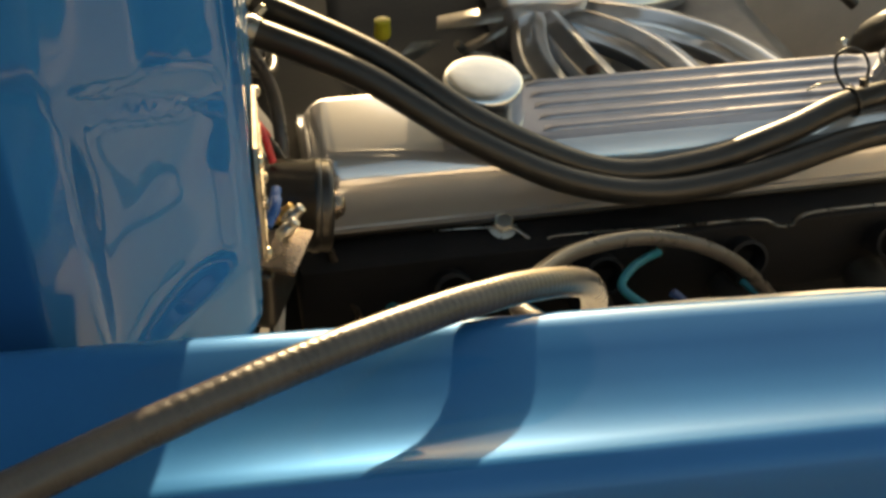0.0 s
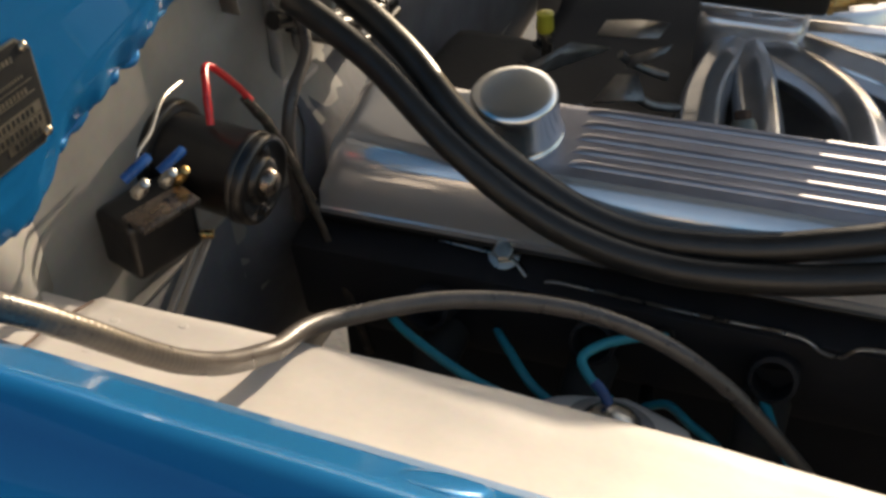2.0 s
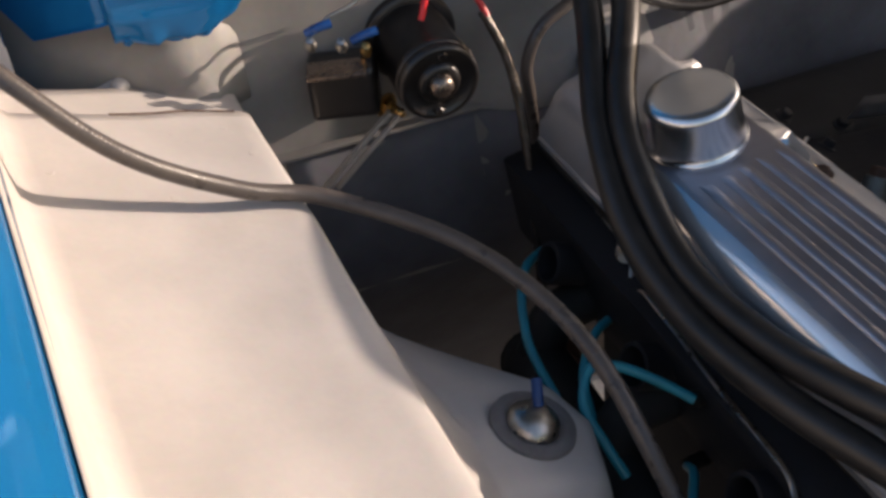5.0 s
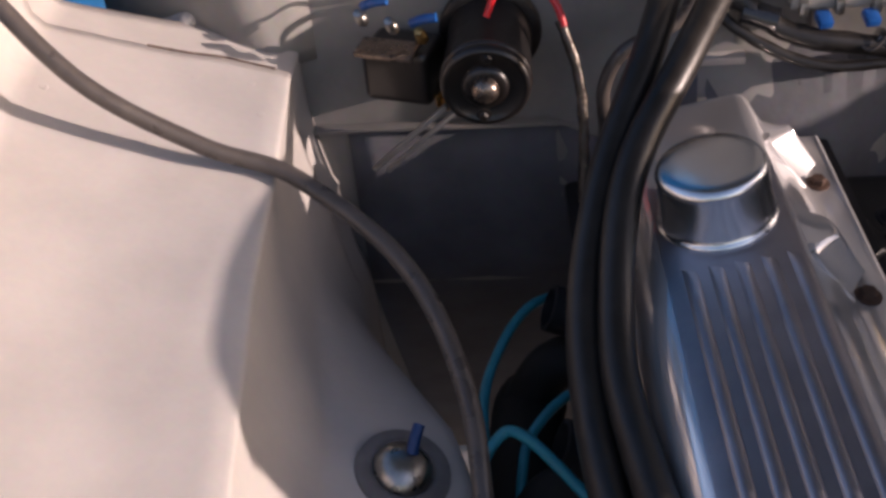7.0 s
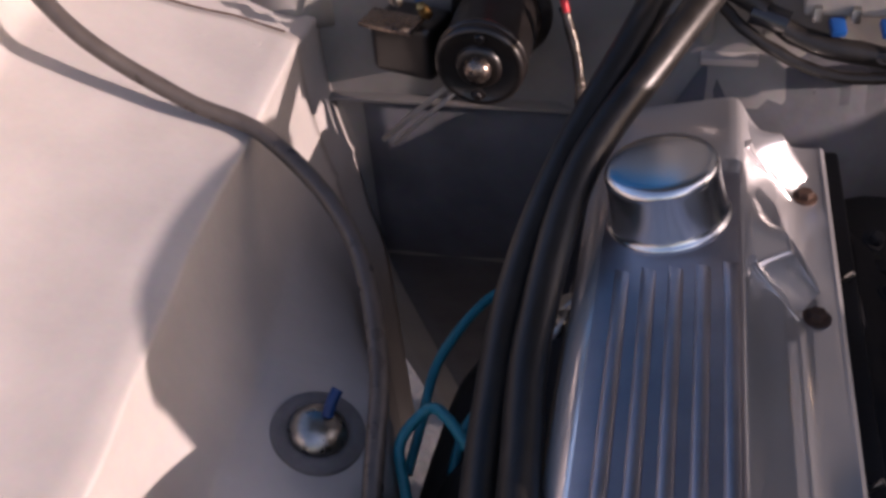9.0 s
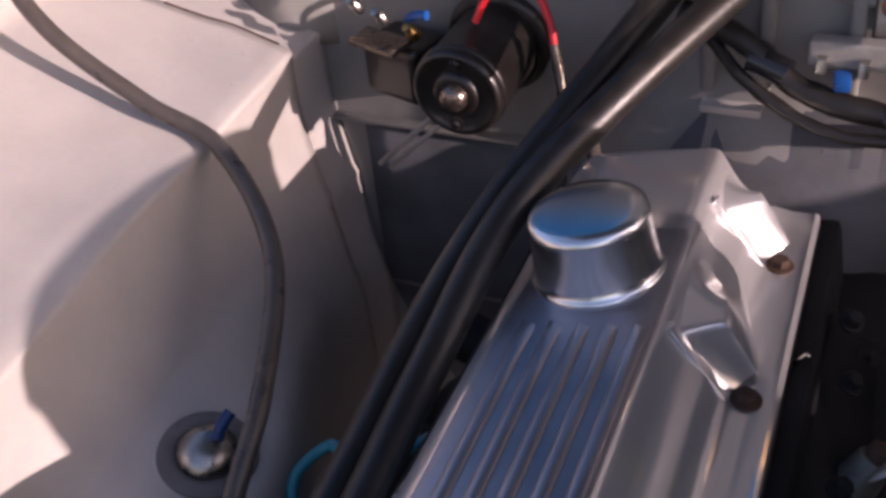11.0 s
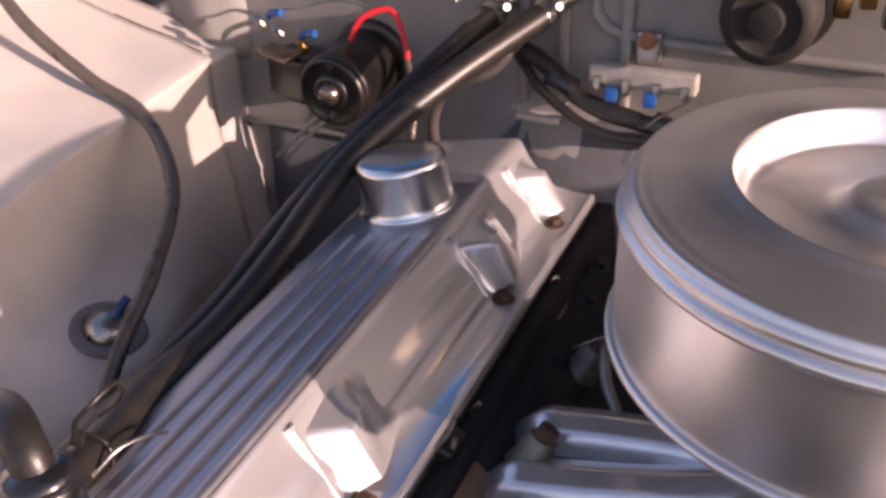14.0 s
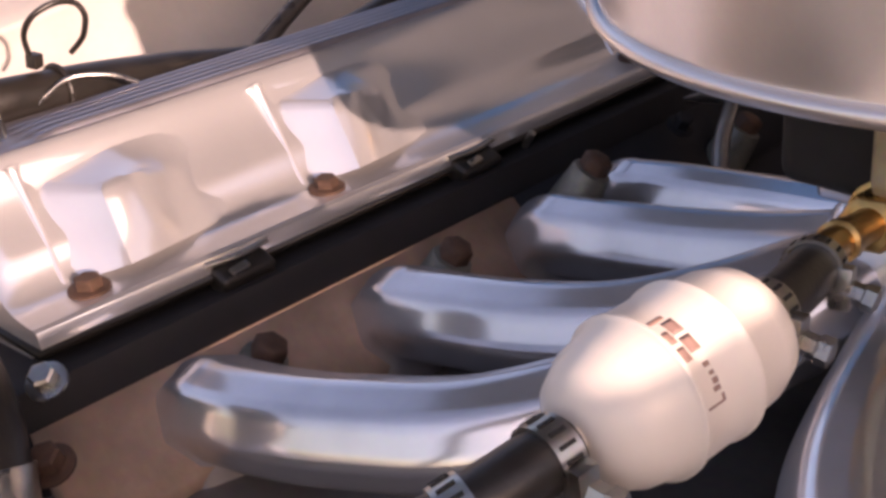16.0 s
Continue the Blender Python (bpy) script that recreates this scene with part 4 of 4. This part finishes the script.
part("inlet_collar", lathe([(0.0135, -0.012), (0.0135, -0.006), (0.0125, -0.0055)], aim((0.3965, -0.232, -0.058), INLET), 24), BRASS, cb, "round brass collar")
part("inlet_tube", lathe([(0.0065, 0.010), (0.0065, 0.034), (0.0078, 0.035), (0.0078, 0.040), (0.0062, 0.041), (0.0062, 0.068)], aim((0.3965, -0.232, -0.058), INLET), 20), BRASS, cb, "brass inlet tube")

AX, AY, AZ = 0.3995, -0.145, 0.0120
ac = thing("air_cleaner", "round satin chrome air cleaner with a grooved lid and wing nut", "air cleaner", (AX, AY, AZ))
am = aim((AX, AY, AZ), (0.0207, -0.0240, 1))
LIFT = 0.0148
part("base_pan", lathe([(0.06, -0.012), (0.13, -0.012), (0.154, -0.004), (0.1610, -0.002), (0.1632, 0.0005), (0.1634, 0.0025), (0.1622, 0.0042), (0.1600, 0.005)], am, 96), BRUSHED, ac)
part("side_band", lathe([(0.1588, 0.004), (0.1591, 0.03), (0.1591, 0.055), (0.1588, 0.0665 + LIFT)], am, 96, False), BRUSHED, ac, "smooth satin chrome side band")
lid_profile = [(0.1598, 0.0645), (0.1617, 0.0655), (0.1623, 0.0680), (0.1614, 0.0705), (0.1592, 0.0716), (0.1580, 0.0728), (0.1588, 0.0748), (0.1593, 0.0770), (0.1583, 0.0795), (0.1566, 0.0806), (0.1556, 0.0820), (0.1550, 0.0842), (0.1530, 0.0858), (0.1495, 0.0855), (0.1470, 0.0857), (0.1448, 0.0863),
               (0.1425, 0.0865), (0.1165, 0.0876), (0.1150, 0.0884), (0.1125, 0.0889), (0.1045, 0.0912), (0.1020, 0.0934), (0.0995, 0.0940), (0.0972, 0.0918), (0.0935, 0.0800), (0.0910, 0.0742), (0.0880, 0.0722),
               (0.084, 0.0716), (0.050, 0.0724), (0.042, 0.0750), (0.036, 0.0806), (0.031, 0.0830), (0.024, 0.0838), (0.016, 0.0838), (0.002, 0.0838)]
lid = part("lid", lathe([(r, h + LIFT) for r, h in lid_profile], am, 128), BRUSHED, ac)
nm = am @ Matrix.Translation((0, 0, LIFT))
nut = part("wing_nut", lathe([(0.0090, 0.0835), (0.0085, 0.089), (0.0068, 0.091), (0.0062, 0.096), (0.005, 0.0965)], nm, 24), NUT, ac, "pale brass wing nut")
for s in (-1, 1):
    W = [Vector((0.004 * s, 0, 0.0885)), Vector((0.0095 * s, 0, 0.0905)), Vector((0.0140 * s, 0, 0.0955)), Vector((0.0165 * s, 0, 0.1020))]
    turn = Matrix.Rotation(radians(7), 4, "Z")
    part("wing", tube([nm @ turn @ p for p in W], lambda u: 0.0042 + 0.0010 * math.sin(2.2 * u), 14, 6, 0, lambda a: (math.cos(a) * 0.55, math.sin(a))), NUT, nut)
part("stud", lathe([(0.0036, 0.09), (0.0036, 0.1075), (0.0026, 0.109)], nm, 16), STEEL, nut)

# ---- fuel filter and hose ----
FA = Vector((-0.03, -1, -0.03)).normalized()
ff = thing("fuel_filter", "white plastic inline fuel filter with a printed brown mark", "fuel filter", (0.4235, -0.39, -0.038))
fm = aim((0.4242, -0.350, -0.0375), FA)
fm = fm @ Matrix.Diagonal((1.12, 1.12, 1.06, 1.0))
part("body", lathe([(0.0045, -0.002), (0.009, 0.0), (0.0165, 0.005), (0.0186, 0.012), (0.0190, 0.024), (0.0193, 0.0243), (0.0211, 0.0246), (0.0211, 0.0262), (0.0202, 0.027), (0.0202, 0.044), (0.0211, 0.0448), (0.0211, 0.0462), (0.0196, 0.047), (0.0180, 0.056), (0.0145, 0.063), (0.008, 0.067)], fm, 56), WHITE, ff)
part("outlet", lathe([(0.0045, -0.012), (0.0045, 0.0)], fm, 20), WHITE, ff)
part("inlet", lathe([(0.0045, 0.066), (0.0045, 0.085)], fm, 20), WHITE, ff)
for a0, h0, w, dh in ((1.44, 0.0378, 0.20, 0.0036), (1.18, 0.0378, 0.20, 0.0034), (1.36, 0.0420, 0.17, 0.0030), (1.68, 0.0390, 0.06, 0.0060), (1.12, 0.0418, 0.17, 0.0026),
                      (0.98, 0.0385, 0.05, 0.0018), (0.88, 0.0385, 0.04, 0.0015), (0.78, 0.0383, 0.06, 0.0018), (0.70, 0.0385, 0.05, 0.0022), (0.55, 0.0380, 0.022, 0.0062), (0.55, 0.0380, 0.09, 0.0009)):
    rr = [[fm @ Vector(((0.02035 - 0.00025 * max(0, (h - 0.050) * 60)) * math.cos(a), (0.02035 - 0.00025 * max(0, (h - 0.050) * 60)) * math.sin(a), h)) for h in (h0, h0 + dh)] for a in steps(a0 - 0.30, a0 - 0.30 + w, 4)]
    part("printed_mark", sheet(rr, 0.0002), INK, ff)
for name, C in (("fuel_hose", [(0.4100, -0.294, -0.0465), (0.4190, -0.321, -0.041), (0.4242, -0.349, -0.0375)]), ("fuel_hose", [(0.4218, -0.424, -0.0398), (0.421, -0.452, -0.041), (0.405, -0.51, -0.058), (0.38, -0.59, -0.12)])):
    h = thing(name, "short black rubber fuel hose with screw clamps", "hose", C[0], "fuel hoses")
    part("hose", tube(C, 0.0085, 16, 6), RUBBER, h)
    for e, nx in ((C[0], C[1]), (C[2] if len(C) == 3 else C[1], C[1] if len(C) == 3 else C[2])):
        d = (Vector(nx) - Vector(e)).normalized()
        at = Vector(e) + d * 0.005
        c = part("clamp_band", lathe([(0.0087, -0.004), (0.0098, -0.004), (0.0098, 0.004), (0.0087, 0.004)], aim(at, d), 28, False), STEEL, h, "bright slotted clamp band")
        cm = aim(at, d)
        for q in range(16):
            aq = 2 * math.pi * q / 16
            part("slot", block((0.0006, 0.0012, 0.005), cm @ Matrix.Rotation(aq, 4, "Z") @ Matrix.Translation((0.0098, 0, 0)), 0), GRIME_SHADE, c)
        part("clamp_housing", block((0.007, 0.014, 0.007), aim(at + Vector((0.010, 0, -0.004)), d), 0.001), STEEL, c)
        part("clamp_screw", lathe([(0.0036, 0), (0.0036, 0.007), (0.0045, 0.0075), (0.0045, 0.011), (0.002, 0.012)], aim(at + Vector((0.010, 0, -0.004)), (0.9, 0.2, -0.2)), 6), STEEL, c)

# ---- firewall fittings ----
br = thing("ballast_resistor", "white ceramic resistor with wired terminals on the grey firewall", "resistor", (0.14, 0.235, 0.01))
part("body", block((0.105, 0.016, 0.020), pose(0.148, 0.232, 0.014), 0.003, 3), CERAMIC, br)
part("bracket", block((0.026, 0.006, 0.040), pose(0.148, 0.244, 0.036), 0.004, 3), STEEL, br, "round-topped mounting bracket")
part("screw", lathe([(0.009, 0), (0.009, 0.003), (0.006, 0.005), (0.001, 0.0055)], aim((0.148, 0.239, 0.049), (0, -1, 0.1)), 20), GASKET, br, "red mounting screw")
for x in (0.106, 0.135, 0.165, 0.192):
    part("terminal", block((0.007, 0.012, 0.012), pose(x, 0.222, 0.008), 0.001), STEEL, br)
for x in (0.122, 0.160):
    part("blue_connector", block((0.012, 0.016, 0.008), pose(x, 0.214, 0.000, 20, 0, 10), 0.002), BLUECON, br)
hn = thing("wire_harness", "black wrapped wire harness with loose branches along the firewall", "wire harness", (0.14, 0.21, -0.02))
part("trunk", tube([(0.0, 0.235, 0.035), (0.05, 0.225, 0.018), (0.09, 0.215, -0.008), (0.14, 0.21, -0.020), (0.22, 0.215, -0.03), (0.35, 0.235, -0.02)], 0.009, 12, 8, 0.2), RUBBER, hn)
part("branch", tube([(0.02, 0.232, 0.02), (0.06, 0.21, -0.01), (0.12, 0.20, -0.035), (0.19, 0.20, -0.035)], 0.005, 10, 8, 0.3), RUBBER, hn, "frayed dark branch")
for at in ((0.07, 0.219, 0.004), (0.18, 0.212, -0.025)):
    part("tape_wrap", tube([Vector(at) - Vector((0.014, -0.003, -0.004)), Vector(at), Vector(at) + Vector((0.014, -0.003, -0.004))], 0.0108, 14, 4, 0.15), BLACK, hn, "glossy tape wrap")
part("loose_wire", tube([(0.15, 0.206, -0.018), (0.16, 0.198, -0.022), (0.175, 0.204, -0.010), (0.200, 0.216, 0.004)], 0.0014, 8, 6), CABLE, hn)
bl = thing("blower_motor", "dark round heater blower on the firewall behind the air cleaner", "blower motor", (0.215, 0.24, 0.11))
part("housing", lathe([(0.042, 0), (0.042, 0.058), (0.040, 0.066), (0.034, 0.071), (0.030, 0.0715), (0.028, 0.069), (0.016, 0.069), (0.014, 0.075), (0.002, 0.077)], aim((0.262, 0.25, 0.098), (0, -1, 0)), 40), GRIME_SHADE, bl)
part("flange", lathe([(0.050, 0), (0.050, 0.004), (0.040, 0.006)], aim((0.262, 0.25, 0.098), (0, -1, 0)), 40), GRIME_SHADE, bl)
for dx, dz in ((0.055, 0.01), (0.075, 0.02), (0.095, 0.005)):
    part("terminal", block((0.014, 0.014, 0.020), pose(0.262 + dx, 0.226, 0.095 + dz, 10, 0, 15), 0.003), BRASS if dx < 0.08 else STEEL, bl, "tarnished wiring terminal")
ds = thing("dipstick", "transmission dipstick with a yellow plastic handle", "dipstick", (0.295, 0.07, -0.1))
part("handle", lathe([(0.009, 0), (0.0105, 0.004), (0.0095, 0.018), (0.010, 0.022), (0.006, 0.024)], aim((0.295, 0.068, -0.090), (-0.05, 0, 1)), 20), YELLOW, ds)
part("bracket", block((0.30, 0.03, 0.006), pose(0.42, 0.15, -0.222, 25, 20, 0), 0.002), STEEL, ds, "dull metal bracket below the handle")
part("guide_tube", tube([(0.296, 0.068, -0.09), (0.30, 0.07, -0.14), (0.33, 0.12, -0.35)], 0.006, 12), STEEL, ds)

# ---- far side of the bay ----
part_far = thing("inner_fender", "grey primer inner fender on the far side of the engine", "inner fender", (0.95, 0, -0.3))
part("panel", sheet([[(0.86, y, -0.7), (0.87, y, -0.2), (0.93, y, -0.02), (1.02, y, 0.06), (1.05, y, 0.10)] for y in steps(0.26, -1.2, 20)], 0.0015, (1, 0, 0)), PRIMER, part_far)
ffar = thing("front_fender", "blue front fender on the far side of the engine bay", "fender", (1.15, 0, 0))
part("outer_skin", sheet([[(1.05, y, 0.10), (1.08, y, 0.13), (1.13, y, 0.11), (1.19, y, 0.06), (1.21, y, -0.1), (1.21, y, -0.5)] for y in steps(0.9, -1.2, 20)], 0.0012), BLUE, ffar)
rs = thing("radiator_support", "black radiator support panel closing the engine bay", "radiator support", (0.3, -1.15, -0.3))
part("panel", block((1.5, 0.04, 0.62), pose(0.3, -1.17, -0.56), 0.01), GRIME_SHADE, rs)
rh = thing("radiator_hose", "large black radiator hose at the engine front", "hose", (0.2, -0.55, -0.1))
part("hose", tube([(0.216, -0.522, -0.118), (0.203, -0.514, -0.092), (0.187, -0.514, -0.070), (0.166, -0.530, -0.048), (0.142, -0.575, -0.038), (0.10, -0.70, -0.06), (0.06, -0.9, -0.14), (0.03, -1.15, -0.22)], 0.0225, 28, 16), RUBBER, rh)
rcl = part("hose_clamp", lathe([(0.0228, -0.007), (0.0242, -0.007), (0.0242, 0.007), (0.0228, 0.007)], aim((0.212, -0.519, -0.110), (-0.4, 0.25, 0.8)), 36, False), STEEL, rh, "bright slotted hose clamp")
hexbolt("clamp_screw", (0.232, -0.530, -0.098), (0.5, -0.6, 0.4), STEEL, rcl, 0.0045, 0.010, False)
th = thing("thermostat_housing", "cast thermostat housing with bolts at the intake front", "thermostat housing", (0.25, -0.53, -0.13))
part("housing", lathe([(0.034, 0), (0.034, 0.012), (0.026, 0.016), (0.024, 0.03)], aim((0.222, -0.524, -0.150), (-0.3, 0.15, 0.9)), 32), ALLOY, th)
hexbolt("housing_bolt", (0.200, -0.478, -0.088), (0.35, -0.35, 0.85), STEEL, th, 0.0055, 0.007)
hexbolt("flange_bolt", (0.208, -0.488, -0.118), (0.3, -0.3, 1), RUST, th, 0.0065, 0.009)
# Hood out of view, added to keep sky reflections off lid and fender.
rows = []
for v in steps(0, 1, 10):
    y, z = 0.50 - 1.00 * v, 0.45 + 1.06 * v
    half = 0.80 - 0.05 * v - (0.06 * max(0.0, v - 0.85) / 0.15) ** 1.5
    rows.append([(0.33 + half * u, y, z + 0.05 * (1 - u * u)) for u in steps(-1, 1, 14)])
hood = thing("unseen_hood", "unseen raised hood added over the bay to block sky light", "hood", (0.33, 0.48, 0.46), kind="structure")
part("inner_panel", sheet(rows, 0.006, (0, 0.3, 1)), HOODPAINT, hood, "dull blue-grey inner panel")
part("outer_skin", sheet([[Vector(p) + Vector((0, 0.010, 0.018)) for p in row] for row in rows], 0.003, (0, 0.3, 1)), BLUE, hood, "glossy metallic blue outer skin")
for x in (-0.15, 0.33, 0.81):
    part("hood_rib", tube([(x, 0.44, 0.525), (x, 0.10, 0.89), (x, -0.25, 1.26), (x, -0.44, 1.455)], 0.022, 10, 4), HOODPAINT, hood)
bh = thing("bellhousing", "dark bellhousing behind the engine", "bellhousing", (0.22, 0.17, -0.4))
part("shell", block((0.36, 0.13, 0.34), pose(0.24, 0.165, -0.33), 0.03, 3), GRIME_SHADE, bh)
for k in range(5):
    hexbolt("flange_bolt", (0.10 + 0.07 * k, 0.10, -0.155 + 0.004 * (k % 2)), (0, -0.3, 1), GRIME_SHADE, bh, 0.007, 0.008)
part("rusty_bracket", block((0.05, 0.04, 0.03), pose(0.045, 0.335, -0.600, 20, 15, 30), 0.006), RUST, en, "rusty orange bracket far below")
for at, ax in (((0.165, 0.03, -0.118), (0.5, 0, 0.8)), ((0.172, -0.06, -0.120), (0.5, 0, 0.8)), ((0.158, 0.09, -0.115), (0.4, -0.3, 0.8))):
    hexbolt("flange_bolt", at, ax, BLOCK, im, 0.006, 0.008)
DULL = pm("dull_bracket_steel", (0.36, 0.34, 0.32), 0.42, 0.75, 0.25, 60, 0.1, 300)
BRACKETS = (("throttle_bracket", [(0.229, 0.082, -0.134), (0.270, 0.063, -0.129), (0.300, 0.000, -0.106)], [(0.243, 0.079, -0.112), (0.281, 0.034, -0.092), (0.304, -0.005, -0.103)], "dull triangular throttle bracket"),
            ("linkage_plate", [(0.200, -0.016, -0.114), (0.194, -0.044, -0.104), (0.186, -0.074, -0.094)], [(0.219, -0.034, -0.088), (0.217, -0.046, -0.085), (0.214, -0.058, -0.082)], "dull four-sided linkage plate"),
            ("linkage_strip", [(0.284, -0.030, -0.114), (0.274, -0.050, -0.098), (0.264, -0.076, -0.078)], [(0.293, -0.032, -0.104), (0.283, -0.054, -0.088), (0.271, -0.081, -0.071)], "bent steel strip"),
            ("cable_shelf", [(0.278, 0.004, -0.076), (0.262, -0.035, -0.066), (0.249, -0.069, -0.055)], [(0.302, 0.000, -0.070), (0.290, -0.040, -0.058), (0.275, -0.075, -0.050)], "flat steel cable shelf"))
for name, low_row, top_row, lab in BRACKETS:
    mid = [(Vector(a) + Vector(b)) / 2 for a, b in zip(low_row, top_row)]
    part(name, sheet([low_row, mid, top_row], 0.0025, (0.2, 0.3, -0.9)), DULL, im, lab)
part("bracket_stay", tube([(0.286, -0.022, -0.100), (0.300, -0.040, -0.12), (0.315, -0.070, -0.135)], 0.005, 10), DULL, im)
part("bracket_stay", tube([(0.205, -0.05, -0.098), (0.215, -0.075, -0.115), (0.235, -0.105, -0.125)], 0.005, 10), DULL, im)
